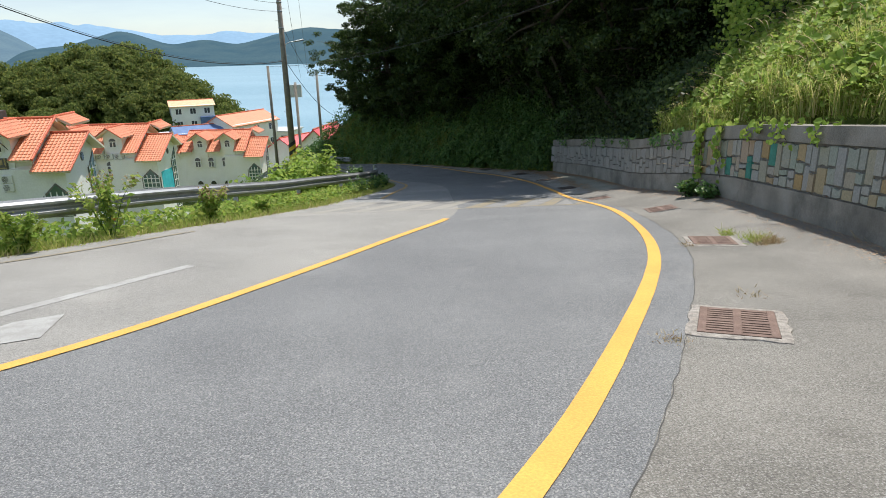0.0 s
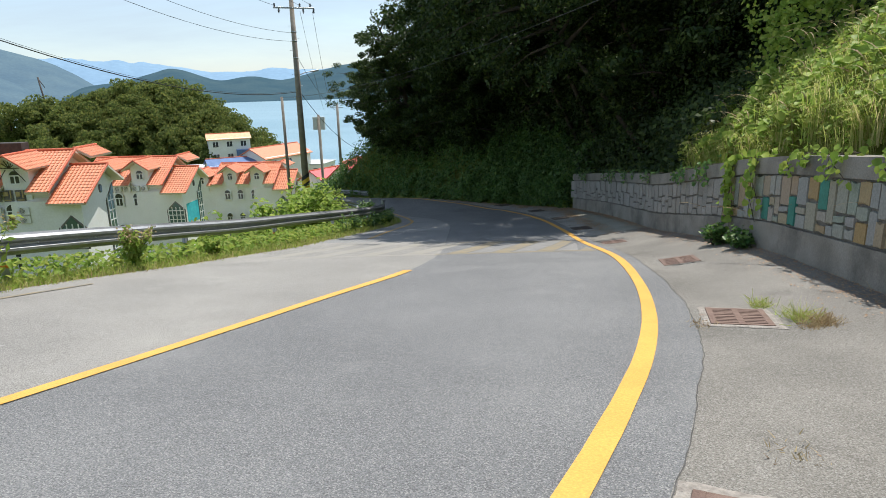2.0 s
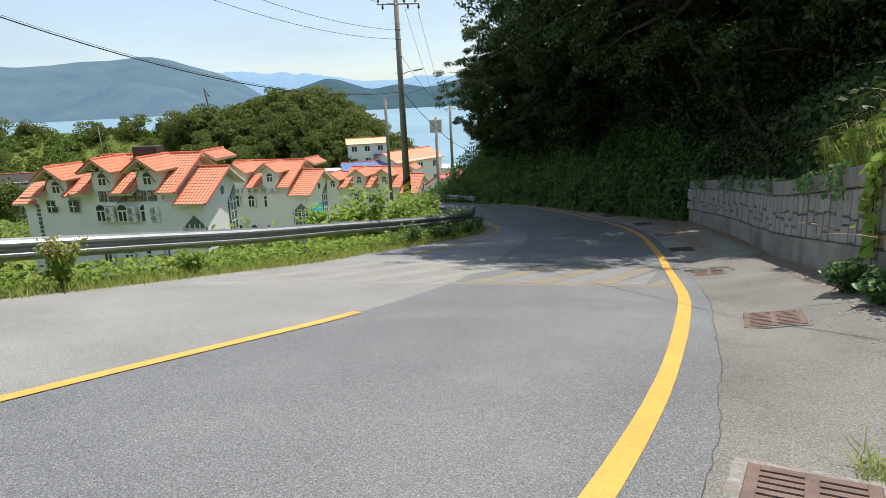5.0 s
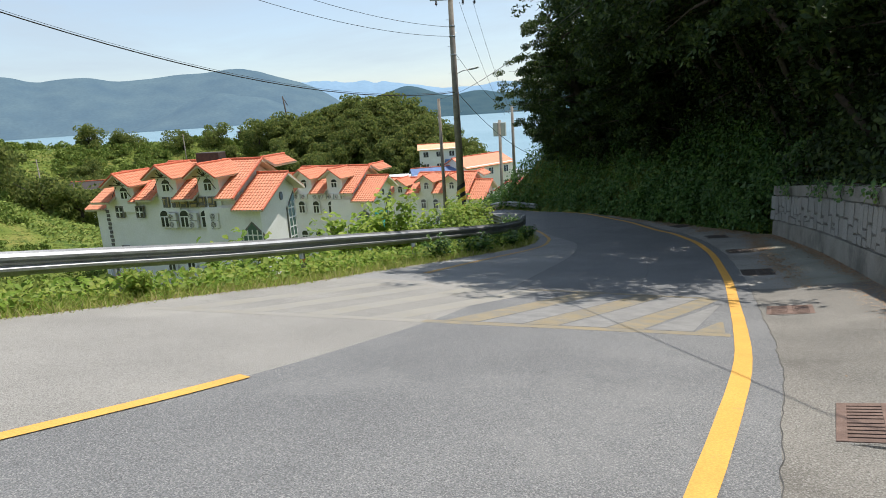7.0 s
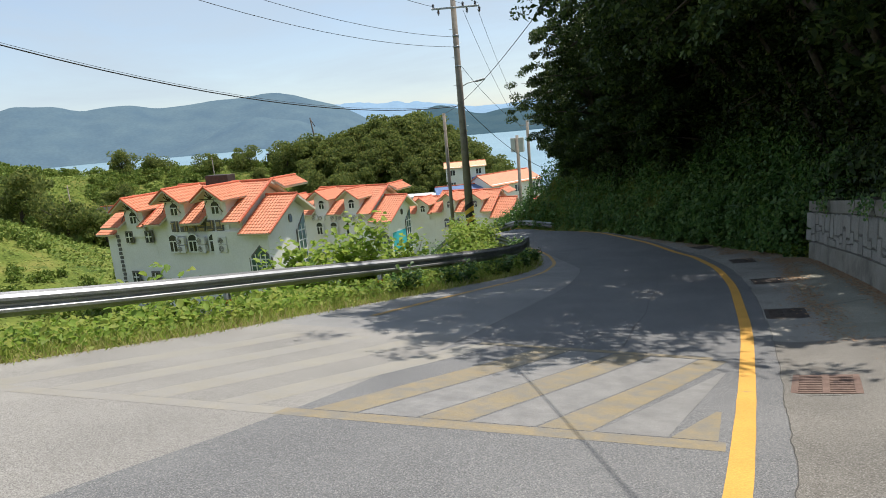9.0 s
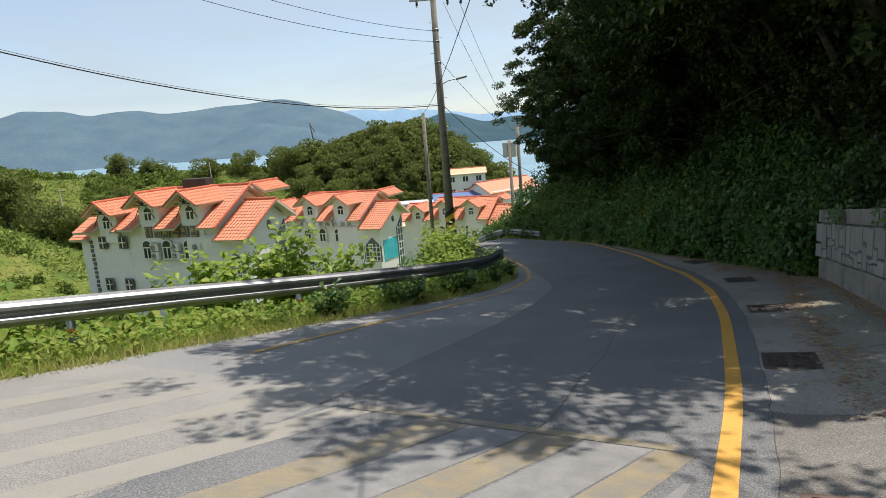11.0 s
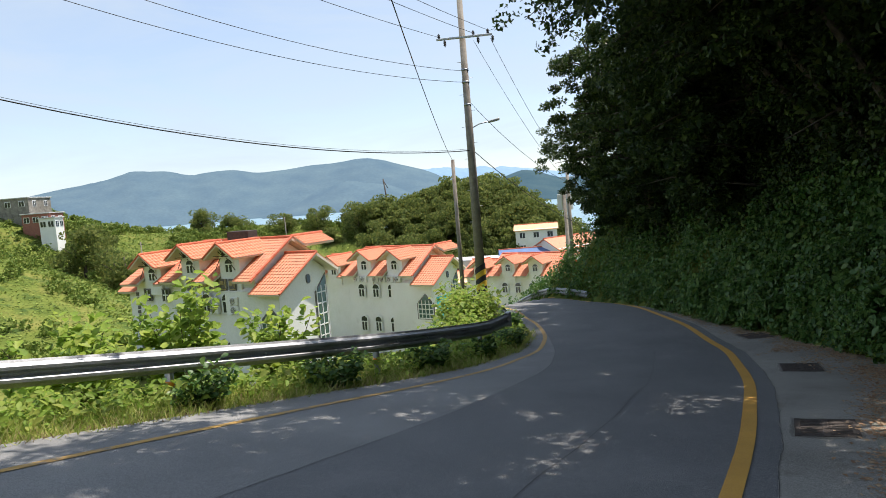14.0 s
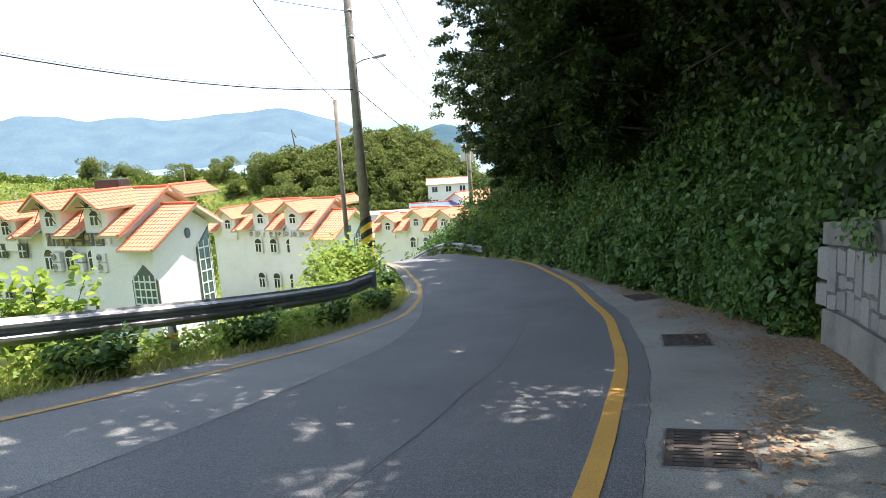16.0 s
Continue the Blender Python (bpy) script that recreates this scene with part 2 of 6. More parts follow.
M_STRIPE = material("hazard_yellow", [(0.62, 0.40, 0.03), (0.75, 0.5, 0.05)], 6.0, 0.5)
M_PORCELAIN = material("insulator_porcelain", [(0.04, 0.035, 0.033), (0.07, 0.06, 0.055)], 6.0, 0.3)
M_LAMP = material("lamp_housing", [(0.45, 0.46, 0.47), (0.55, 0.56, 0.57)], 6.0, 0.4, 0.3)
M_ORANGE = material("orange_reflector", [(0.70, 0.22, 0.03), (0.8, 0.3, 0.04)], 6.0, 0.4)
M_TURQUOISE = material("turquoise_mural", [(0.02, 0.36, 0.46), (0.06, 0.52, 0.58)], 1.2, 0.7, 0, 6, 0.1, 6.0, ((0.62, 0.30, 0.10), 0.9, 0.62, 0.05))
M_REDSHEET = material("red_sheet_roof", [(0.52, 0.05, 0.055), (0.62, 0.09, 0.09)], 1.0, 0.5)
M_BLUESHEET = material("blue_sheet_roof", [(0.06, 0.12, 0.26), (0.10, 0.18, 0.36)], 1.0, 0.5)
M_GREYSHEET = material("grey_sheet", [(0.42, 0.43, 0.43), (0.55, 0.56, 0.56)], 1.0, 0.6)
M_BRICK = material("dull_red_brickwork", [(0.26, 0.10, 0.075), (0.33, 0.14, 0.10)], 3.0, 0.85)
M_TANROOF = material("pale_orange_roof", [(0.62, 0.36, 0.20), (0.72, 0.45, 0.27)], 1.5, 0.7)


def glass_material(name, tint, rough=0.05):
    m = bpy.data.materials.new(name)
    m.use_nodes = True
    b = m.node_tree.nodes["Principled BSDF"]
    b.inputs["Base Color"].default_value = (*tint, 1)
    b.inputs["Roughness"].default_value = rough
    b.inputs["Specular IOR Level"].default_value = 0.8
    return m


M_GLASS = glass_material("dark_window_glass", (0.03, 0.035, 0.04))
M_GREENGLASS = glass_material("green_tinted_glass", (0.06, 0.12, 0.11), 0.12)


def water_material():
    m = bpy.data.materials.new("sea_water")
    m.use_nodes = True
    nt = m.node_tree
    n, l = nt.nodes, nt.links
    b = n["Principled BSDF"]
    geo = n.new("ShaderNodeNewGeometry")
    mp = n.new("ShaderNodeMapping")
    mp.inputs["Scale"].default_value = (0.004, 0.02, 0.01)
    l.new(geo.outputs["Position"], mp.inputs["Vector"])
    tx = n.new("ShaderNodeTexNoise")
    tx.inputs["Scale"].default_value = 1.0
    tx.inputs["Detail"].default_value = 6.0
    l.new(mp.outputs[0], tx.inputs["Vector"])
    rp = n.new("ShaderNodeValToRGB")
    rp.color_ramp.elements[0].position, rp.color_ramp.elements[1].position = 0.35, 0.65
    rp.color_ramp.elements[0].color, rp.color_ramp.elements[1].color = (0.16, 0.275, 0.335, 1), (0.21, 0.33, 0.39, 1)
    l.new(tx.outputs["Fac"], rp.inputs["Fac"])
    l.new(rp.outputs[0], b.inputs["Base Color"])
    b.inputs["Roughness"].default_value = 0.35
    wv = n.new("ShaderNodeTexNoise")
    wv.inputs["Scale"].default_value = 0.6
    l.new(geo.outputs["Position"], wv.inputs["Vector"])
    bp = n.new("ShaderNodeBump")
    bp.inputs["Strength"].default_value = 0.6
    bp.inputs["Distance"].default_value = 0.6
    l.new(wv.outputs["Fac"], bp.inputs["Height"])
    l.new(bp.outputs["Normal"], b.inputs["Normal"])
    return m


def hazed_material(name, a, b_, scale, glow):
    """Far land seen through sea air: the haze is painted into plain backdrop colours that give off a little light of
    their own.
    """
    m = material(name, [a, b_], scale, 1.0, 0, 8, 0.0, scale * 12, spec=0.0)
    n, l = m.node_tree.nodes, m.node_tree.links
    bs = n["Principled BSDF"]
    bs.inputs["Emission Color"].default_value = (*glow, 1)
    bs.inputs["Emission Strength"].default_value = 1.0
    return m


M_SEA = water_material()
# blue base colours and emission stand in for haze, weaker on nearer land
M_FAR0 = hazed_material("hazed_pale_mountain", (0.08, 0.12, 0.16), (0.10, 0.15, 0.19), 0.003, (0.13, 0.21, 0.31))
M_FAR1 = hazed_material("hazed_blue_mountain", (0.035, 0.065, 0.08), (0.06, 0.095, 0.10), 0.008, (0.06, 0.087, 0.128))
M_FAR2 = hazed_material("hazed_green_headland", (0.022, 0.042, 0.042), (0.04, 0.062, 0.055), 0.015, (0.025, 0.05, 0.085))


# ---- mesh helpers ----
def link_mesh(name, verts, faces, mat, parent=None, label="", smooth=False):
    me = bpy.data.meshes.new(name)
    me.from_pydata([tuple(v) for v in verts], [], faces)
    me.materials.append(mat)
    if smooth:
        me.shade_smooth()
    me.update()
    ob = new(name, me)
    if parent:
        ob.parent = parent
    if label:
        ob["label"] = label
    return ob


def part(name, bm, mat, parent=None, label="", smooth=False):
    me = bpy.data.meshes.new(name)
    bmesh.ops.recalc_face_normals(bm, faces=bm.faces)
    bm.to_mesh(me)
    bm.free()
    me.materials.append(mat)
    if smooth:
        me.shade_smooth()
    ob = new(name, me)
    if parent:
        ob.parent = parent
    if label:
        ob["label"] = label
    return ob


def quad_cloud(name, v, mat, parent=None):
    """One mesh of loose quads; v is an array of N x 4 x 3."""
    n = len(v)
    me = bpy.data.meshes.new(name)
    me.vertices.add(4 * n)
    me.vertices.foreach_set("co", np.ascontiguousarray(v, dtype=np.float32).ravel())
    me.loops.add(4 * n)
    me.loops.foreach_set("vertex_index", np.arange(4 * n, dtype=np.int32))
    me.polygons.add(n)
    me.polygons.foreach_set("loop_start", np.arange(0, 4 * n, 4, dtype=np.int32))
    me.update(calc_edges=True)
    me.materials.append(mat)
    ob = new(name, me)
    if parent:
        ob.parent = parent
    return ob


def leaf_cloud(name, v, mat, parent=None):
    """One mesh of rounded leaves; v is an array of N x 6 x 3: foot, right low, right high, tip, left high, left low."""
    n = len(v)
    me = bpy.data.meshes.new(name)
    me.vertices.add(6 * n)
    me.vertices.foreach_set("co", np.ascontiguousarray(v, dtype=np.float32).ravel())
    idx = (np.arange(n, dtype=np.int32)[:, None] * 6 + np.array((0, 1, 2, 3, 0, 3, 4, 5), dtype=np.int32)).ravel()
    me.loops.add(8 * n)
    me.loops.foreach_set("vertex_index", idx)
    me.polygons.add(2 * n)
    me.polygons.foreach_set("loop_start", np.arange(0, 8 * n, 4, dtype=np.int32))
    me.update(calc_edges=True)
    me.materials.append(mat)
    ob = new(name, me)
    if parent:
        ob.parent = parent
    return ob


def empty(name, m=None):
    ob = new(name)
    ob.empty_display_size = 0.2
    if m is not None:
        ob.matrix_basis = m
    return ob


def add_box(bm, c, s, rot=None, bevel=0.0):
    m = Matrix.Translation(c) @ (rot.to_4x4() if rot else Matrix.Identity(4)) @ Matrix.Diagonal((*s, 1))
    r = bmesh.ops.create_cube(bm, size=1.0, matrix=m)
    if bevel:
        ed = list({e for v in r["verts"] for e in v.link_edges})
        bmesh.ops.bevel(bm, geom=ed, offset=bevel, segments=1, affect="EDGES")
    return r


def box(name, c, s, mat, parent=None, label="", rot=None, bevel=0.0):
    bm = bmesh.new()
    add_box(bm, c, s, rot, bevel)
    return part(name, bm, mat, parent, label)


def add_tube(bm, pts, radii, seg=8):
    pts = [Vector(p) for p in pts]
    rings = []
    for i, p in enumerate(pts):
        d = (pts[min(i + 1, len(pts) - 1)] - pts[max(i - 1, 0)]).normalized()
        a = d.orthogonal().normalized() if abs(d.z) > 0.9 else d.cross(Vector((0, 0, 1))).normalized()
        b = d.cross(a)
        r = radii[i] if hasattr(radii, "__len__") else radii
        rings.append([bm.verts.new(p + (a * math.cos(6.2832 * k / seg) + b * math.sin(6.2832 * k / seg)) * r) for k in range(seg)])
    for q, w in zip(rings, rings[1:]):
        for k in range(seg):
            bm.faces.new((q[k], q[(k + 1) % seg], w[(k + 1) % seg], w[k]))
    bm.faces.new(rings[0][::-1])
    bm.faces.new(rings[-1])


def tube(name, pts, radii, mat, parent=None, seg=8, label=""):
    bm = bmesh.new()
    add_tube(bm, pts, radii, seg)
    return part(name, bm, mat, parent, label, smooth=True)


def extrude_outline(bm, outline, origin, ax, ay, depth):
    """A flat outline (a, b) in the plane of ax and ay, given a thickness along their normal."""
    n = ax.cross(ay).normalized() * depth
    base = [origin + ax * a + ay * b for a, b in outline]
    lo = [bm.verts.new(p) for p in base]
    hi = [bm.verts.new(p + n) for p in base]
    bm.faces.new(lo[::-1])
    bm.faces.new(hi)
    k = len(lo)
    for i in range(k):
        bm.faces.new((lo[i], lo[(i + 1) % k], hi[(i + 1) % k], hi[i]))


# ---- plan of the road ----
def curve(*pairs):
    ys, xs = [p[1] for p in pairs], [p[0] for p in pairs]

    def f(y):
        # smooth running average of the straight-line table
        return float(np.mean(np.interp([y + d for d in (-0.9, -0.6, -0.3, 0, 0.3, 0.6, 0.9)], ys, xs)))
    return f


F_Y = (-40, 0, 5.2, 9.2, 12.9, 15.4, 18.6, 25.1, 28.7, 33.4, 36.5, 43.5, 50, 60, 80)
F_Z = (5.6, 0, -0.76, -1.36, -1.92, -2.38, -2.98, -3.92, -4.47, -5.1, -5.35, -5.9, -6.6, -7.8, -10.5)


def z_road(x, y):
    c = np.interp(y, (20, 32), (0, 0.08))
    ys = [y - 0.8, y - 0.4, y, y + 0.4, y + 0.8]
    fall = 0.5 * max(0.0, -9.5 - x) * float(np.interp(y, (42, 48), (0, 1)))
    return float(np.mean(np.interp(ys, F_Y, F_Z)) + c * (min(6, max(-6, x)) - 1)) - fall


x_line = curve((-7.5, -10), (-1.1, 0), (0.30, 2.1), (0.72, 2.89), (1.09, 3.68), (1.54, 4.64), (2.25, 6.24), (2.88, 7.9), (3.40, 9.99), (3.72, 11.98), (4.02, 14.5), (4.09, 17.2), (4.12, 20.7), (3.90, 25), (3.50, 28.5), (2.60, 32.3), (0.75, 37.2), (-1.95, 42.6), (-4.6, 47), (-7.6, 50), (-13, 53.5), (-22, 57), (-34, 60))
x_left = curve((-26, -10), (-13.5, 0), (-9.4, 5), (-6.35, 9), (-5.8, 10.3), (-5.0, 12), (-4.25, 13.4), (-4.0, 15), (-3.6, 17), (-3.1, 19.5), (-2.8, 21.5), (-2.45, 24.2), (-2.1, 27.5), (-2.0, 30.0), (-2.6, 33.3), (-3.5, 36), (-5.3, 39.2), (-8.2, 43.5), (-12.5, 47.5), (-19, 51), (-30, 54), (-44, 57))
x_seam = curve((-17, -10), (-6.2, 0), (-3.0, 4.0), (-2.6, 4.7), (-2.1, 5.96), (-1.29, 8.12), (-0.64, 10.04), (0.32, 12.6), (0.6, 15.4), (0.57, 18.5), (0.53, 24.4), (0.4, 26), (-0.2, 29.7), (-1.3, 32.6), (-2.45, 35), (-4.4, 38.7), (-7.3, 43), (-11.5, 47), (-18, 50.4), (-28, 53.2), (-42, 56.2))
x_lline = curve((-4.6, 8), (-2.9, 14.5), (-1.75, 20), (-1.63, 22.5), (-1.48, 24.3), (-1.28, 26.6), (-1.27, 29.5), (-1.9, 33.0), (-2.95, 35.8), (-4.7, 39.0), (-7.5, 43.2), (-11.8, 47.2), (-18.5, 50.6))
x_wall = curve((1.6, -10), (4.5, 0), (5.25, 5), (5.65, 8), (5.95, 12), (6.15, 16), (6.2, 20), (6.08, 24), (5.72, 29.8), (4.8, 32), (3.8, 34.2), (2.3, 36.4), (1.15, 38.4), (-1.85, 43.3), (-5.4, 48.3), (-9.5, 51.7), (-15, 54.7), (-24, 58), (-36, 61))


def x_edge(y):
    return x_line(y) + float(np.interp(y, (8, 13), (0.46, 0.30))) + 0.03 * noise.noise((y * 1.3, 0, 8)) + 0.02 * noise.noise((y * 5.1, 0, 9))


def x_apron(y):
    """The line where the gritty shoulder meets the smooth apron at the foot of the wall."""
    return max(x_edge(y) + 0.12, x_wall(y) - float(np.interp(y, (20, 24, 26, 28.5, 31, 36), (1.1, 1.1, 1.03, 0.8, 0.6, 0.35)))) + 0.05 * noise.noise((y * 0.9, 3, 8))


def rise(y):
    """How much higher the foot of the wall lies than the road beside it."""
    return float(np.interp(y, (3, 7, 9, 12, 14, 18, 24, 30), (0, 0.05, 0.12, 0.24, 0.28, 0.26, 0.16, 0.0)))


def foot(x, y):
    return rise(y) * float(np.interp(x - x_wall(y), (-1.5, -0.05), (0, 1)))


def z_ground(x, y):
    """The road with its verges."""
    return z_road(x, y) + foot(x, y)


def bumps(x, y):
    z = -14.5 - 0.125 * (y - 48)
    z = max(z, -36.0) if y < 900 else -36.0
    for cx, cy, h, rx, ry in HILLS:
        z += h * math.exp(-((x - cx) / rx) ** 2 - ((y - cy) / ry) ** 2)
    return z


HILLS = [(-100, 48, 13.5, 34, 30), (-150, 150, 18.6, 45, 34), (-118, 172, 10, 34, 24), (-80, 180, 22.0, 26, 22), (-180, 92, 25, 42, 36), (-60, 78, -2.0, 18, 16)]


def terrain(x, y):
    yy = min(max(y, -10), 60)
    xl, xw = x_left(yy), x_wall(yy)
    zr = z_road(min(max(x, xl), xw), yy) + (0.16 * (yy - y) if y < -10 else 0)
    valley = bumps(x, y)
    if x > xw:
        d = x - xw
        wall = float(np.interp(yy, (29.0, 30.6), (1, 0)))
        a = zr + rise(yy) + 1.36 + 0.72 * max(0, min(d, 16) - 0.75) + 0.5 * float(np.interp(d, (0.75, 1.9), (0, 1))) * float(np.interp(yy, (16, 20), (1, 0))) + 0.25 * max(0, min(d, 90) - 16)
        a = zr - 0.25 if d < 0.75 else a
        b = zr - 0.07 + min(d * 1.25, 6.5) + 0.5 * max(0, min(d, 60) - 5.2)
        z = wall * a + (1 - wall) * b
        # the bank ends at the bend and falls to the village
        keep = min(1.0, max(0.0, (60 + 0.55 * max(0, x) - y) / 9)) if y > 48 else 1.0
        low = max(valley, zr - 0.3 - 0.45 * max(0, y - 57) - 0.05 * d)
        z = keep * z + (1 - keep) * low
        return max(z, -36.0) + (0.12 * noise.noise((x * 0.5, y * 0.5, 0)) if d > 0.8 else 0)
    if x >= xl:
        return max(zr - 0.07 - 0.4 * max(0, y - 60), valley) if y > 60 else zr - 0.07
    d = xl - x
    z = zr - 0.05 - 0.06 * min(d, 1.5) - 0.85 * max(0, d - 1.5) - 0.4 * max(0, y - 60)
    return max(z, valley + 0.25 * noise.noise((x * 0.2, y * 0.2, 3)))


def axis(lo, hi, fine_lo, fine_hi, step):
    a = list(np.arange(fine_lo, fine_hi + 1e-6, step))
    s, p = step, fine_hi
    while p < hi:
        s *= 1.22
        p += s
        a.append(min(p, hi))
    s, p = step, fine_lo
    while p > lo:
        s *= 1.22
        p -= s
        a.insert(0, max(p, lo))
    return a


def build_ground():
    xs, ys = axis(-4300, 4300, -9, 15, 0.5), axis(-900, 4300, -4, 58, 0.6)
    xs = sorted(set(xs) | {float(v) for v in np.arange(-190, -9, 3.0)})
    ys = sorted(set(ys) | {float(v) for v in np.arange(60, 240, 3.0)})
    verts = [(x, y, terrain(x, y)) for y in ys for x in xs]
    k = len(xs)
    faces = [(j * k + i, j * k + i + 1, (j + 1) * k + i + 1, (j + 1) * k + i) for j in range(len(ys) - 1) for i in range(k - 1)]
    tagged(link_mesh("ground", verts, faces, M_MEADOW, smooth=True), "green grassy hillside and valley ground", "ground", kind="structure")
    s = 4350
    tagged(link_mesh("water", [(-s, 100, -30), (s, 100, -30), (s, s, -30), (-s, s, -30)], [(0, 1, 2, 3)], M_SEA), "calm pale blue sea in the bay", "sea", kind="structure")


def strip(name, fa, fb, mat, label, category, y0=-10, y1=57, cols=6, lift=0.0, step=0.2, kind="structure"):
    ys = np.arange(y0, y1 + 1e-6, step)
    verts, faces = [], []
    for y in ys:
        a, b = fa(y), fb(y)
        for i in range(cols + 1):
            x = a + (b - a) * i / cols
            verts.append((x, y, z_ground(x, y) + lift))
    for j in range(len(ys) - 1):
        for i in range(cols):
            p = j * (cols + 1) + i
            faces.append((p, p + 1, p + cols + 2, p + cols + 1))
    return tagged(link_mesh(name, verts, faces, mat, smooth=True), label, category, kind=kind)


def painted_line(name, f, width, y0, y1, mat, label, lift=0.008, taper=None, step=0.25):
    """A painted line of even width that follows a curve of the plan."""
    ys = np.arange(y0, y1 + 1e-6, step)
    verts, faces = [], []
    for i, y in enumerate(ys):
        d = Vector((f(y + 0.2) - f(y - 0.2), 0.4, 0)).normalized()
        nrm = Vector((d.y, -d.x, 0)) * width / 2
        w = (taper(y) if taper else 1) + (0.05 if width > 0.05 else 0.6) * noise.noise((y * (2.3 if step > 0.2 else 9.0), 7, 1))
        c = Vector((f(y), y, 0))
        for s in (-1, 1):
            p = c + nrm * s * w
            verts.append((p.x, p.y, z_ground(p.x, p.y) + lift))
        if i:
            k = 2 * i
            faces.append((k - 2, k - 1, k + 1, k))
    return tagged(link_mesh(name, verts, faces, mat), label, "road marking", kind="structure")


def ground_patch(name, corners, mat, label, lift=0.006, n=6):
    """A four-cornered painted patch laid on the road."""
    a, b, c, d = [Vector((*p, 0)) for p in corners]
    verts, faces = [], []
    for j in range(n + 1):
        for i in range(n + 1):
            p = a.lerp(b, i / n).lerp(d.lerp(c, i / n), j / n)
            verts.append((p.x, p.y, z_ground(p.x, p.y) + lift))
    for j in range(n):
        for i in range(n):
            k = j * (n + 1) + i
            faces.append((k, k + 1, k + n + 2, k + n + 1))
    return tagged(link_mesh(name, verts, faces, mat), label, "road marking", kind="structure")


build_ground()
strip("road_old", x_left, x_seam, M_OLD, "pale worn old asphalt lane", "road", y1=19.4, cols=5)
strip("road_lane", x_left, x_seam, M_MID, "grey worn asphalt lane in the shade", "road", y0=19.4, cols=5)
strip("road_new", x_seam, x_edge, M_ASPHALT, "dark grey asphalt lane sloping downhill", "road", cols=6)
strip("pavement", x_edge, x_wall, M_SHOULDER, "patched concrete shoulder along the wall", "pavement", y1=20.2, cols=8)
strip("pavement_lower", x_edge, x_apron, M_OLDSHOULDER, "pale gritty concrete shoulder strewn with leaves, lightened against the tree shade", "pavement", y0=20.2, cols=6)
strip("pavement_apron", x_apron, x_wall, M_APRON, "smooth mossy concrete apron sloping up to the wall", "pavement", y0=20.2, cols=5)
for a_ in (22.4, 25.6, 28.4):
    ground_patch("crack_apron", [(x_apron(a_) + 0.05, a_), (x_wall(a_ + 0.5) - 0.06, a_ + 0.52), (x_wall(a_ + 0.5) - 0.06, a_ + 0.535), (x_apron(a_) + 0.05, a_ + 0.018)], M_CRACK, "dark joint across the mossy concrete apron", 0.003)
painted_line("line_right", x_line, 0.165, -6, 56.5, M_YELLOW, "thick yellow edge line on asphalt", taper=lambda y: float(np.interp(y, (3, 8, 11, 13), (1.0, 0.95, 0.84, 0.93))))
painted_line("line_left", x_lline, 0.12, 20.5, 52, M_YELLOW_WORN, "worn yellow edge line on asphalt")
painted_line("line_centre", x_seam, 0.145, -6, 12.6, M_YELLOW, "yellow centre line that ends on the asphalt")
painted_line("crack_seam", lambda y: x_seam(y) + 0.012 * noise.noise((y * 2.0, 1, 1)), 0.010, 18.9, 40, M_CRACK, "dark tarry seam between two asphalt lanes", 0.004)
painted_line("crack_lane", lambda y: x_line(y) - 1.45 + 0.05 * noise.noise((y * 0.8, 2, 1)), 0.008, 19, 34, M_CRACK, "thin dark crack along the asphalt lane", 0.005)
painted_line("crack_edge", lambda y: x_edge(y) + 0.006 + 0.005 * noise.noise((y * 6.0, 4, 4)), 0.007, 1, 34, M_CRACK, "dark crumbling joint at the asphalt edge", 0.004, step=0.05)


# ---- worn hatching across the road ----
def build_hatching():
    def front(x):
        return 15.32 + 0.137 * (x - 0.56)

    for a, b in ((-3.4, 0.5), (0.5, 3.95)):
        ground_patch("marking_border", [(a, front(a)), (b, front(b)), (b, front(b) + 0.2), (a, front(a) + 0.2)], M_FAINT if b < 1 else M_YELLOW_FADED, "faded yellow border line across the road", 0.0015, 30)
    ground_patch("marking_end", [(0.9, 18.9), (3.75, 18.9), (3.75, 19.03), (0.9, 19.03)], M_YELLOW_FADED, "faded yellow border line across the road", 0.004, 20)
    lean, right = 0.98, 3.9
    for k in range(8):
        x = -3.6 + 0.952 * k
        for off, w, mat, lab in ((0.0, 0.50, M_WHITE_FADED, "worn white speed-hump band"), (0.52, 0.40, M_YELLOW_FADED, "worn yellow speed-hump band")):
            a, b = x + off, min(x + off + w, right)
            if b - a < 0.08:
                continue
            t = min(1.0, (right - 0.04 - a) / lean)
            y0, y1 = front(a) + 0.215, front(a) + 0.215 + (18.88 - front(a) - 0.215) * t
            faint = a < 0.55
            if faint and off == 0:
                continue
            ground_patch("marking_band", [(a, y0), (b, front(b) + 0.215), (min(b + lean * t, right), y1), (a + lean * t, y1)], M_FAINT if faint else mat, "almost worn off speed-hump band" if faint else lab, 0.001 if faint else 0.002)
    ground_patch("marking_arrow", [(-5.1, 3.2), (-4.0, 5.5), (-3.08, 7.85), (-3.25, 7.9)], M_WHITE_WORN, "worn white arrow shaft on old asphalt", 0.003)
    ground_patch("marking_arrowhead", [(-3.9, 4.3), (-3.2, 4.75), (-3.43, 5.5), (-3.75, 5.25)], M_WHITE_WORN, "worn white arrow head on old asphalt", 0.006)
    painted_line("line_outer", lambda y: x_left(y) + 0.75, 0.10, 2, 11.5, M_YELLOW_FADED, "almost worn off yellow edge line")


build_hatching()


# ---- retaining wall with stone relief ----
WALL_H = 1.48


def wall_base(y):
    x = x_wall(y)
    return Vector((x, y, z_road(x, y) + rise(y)))


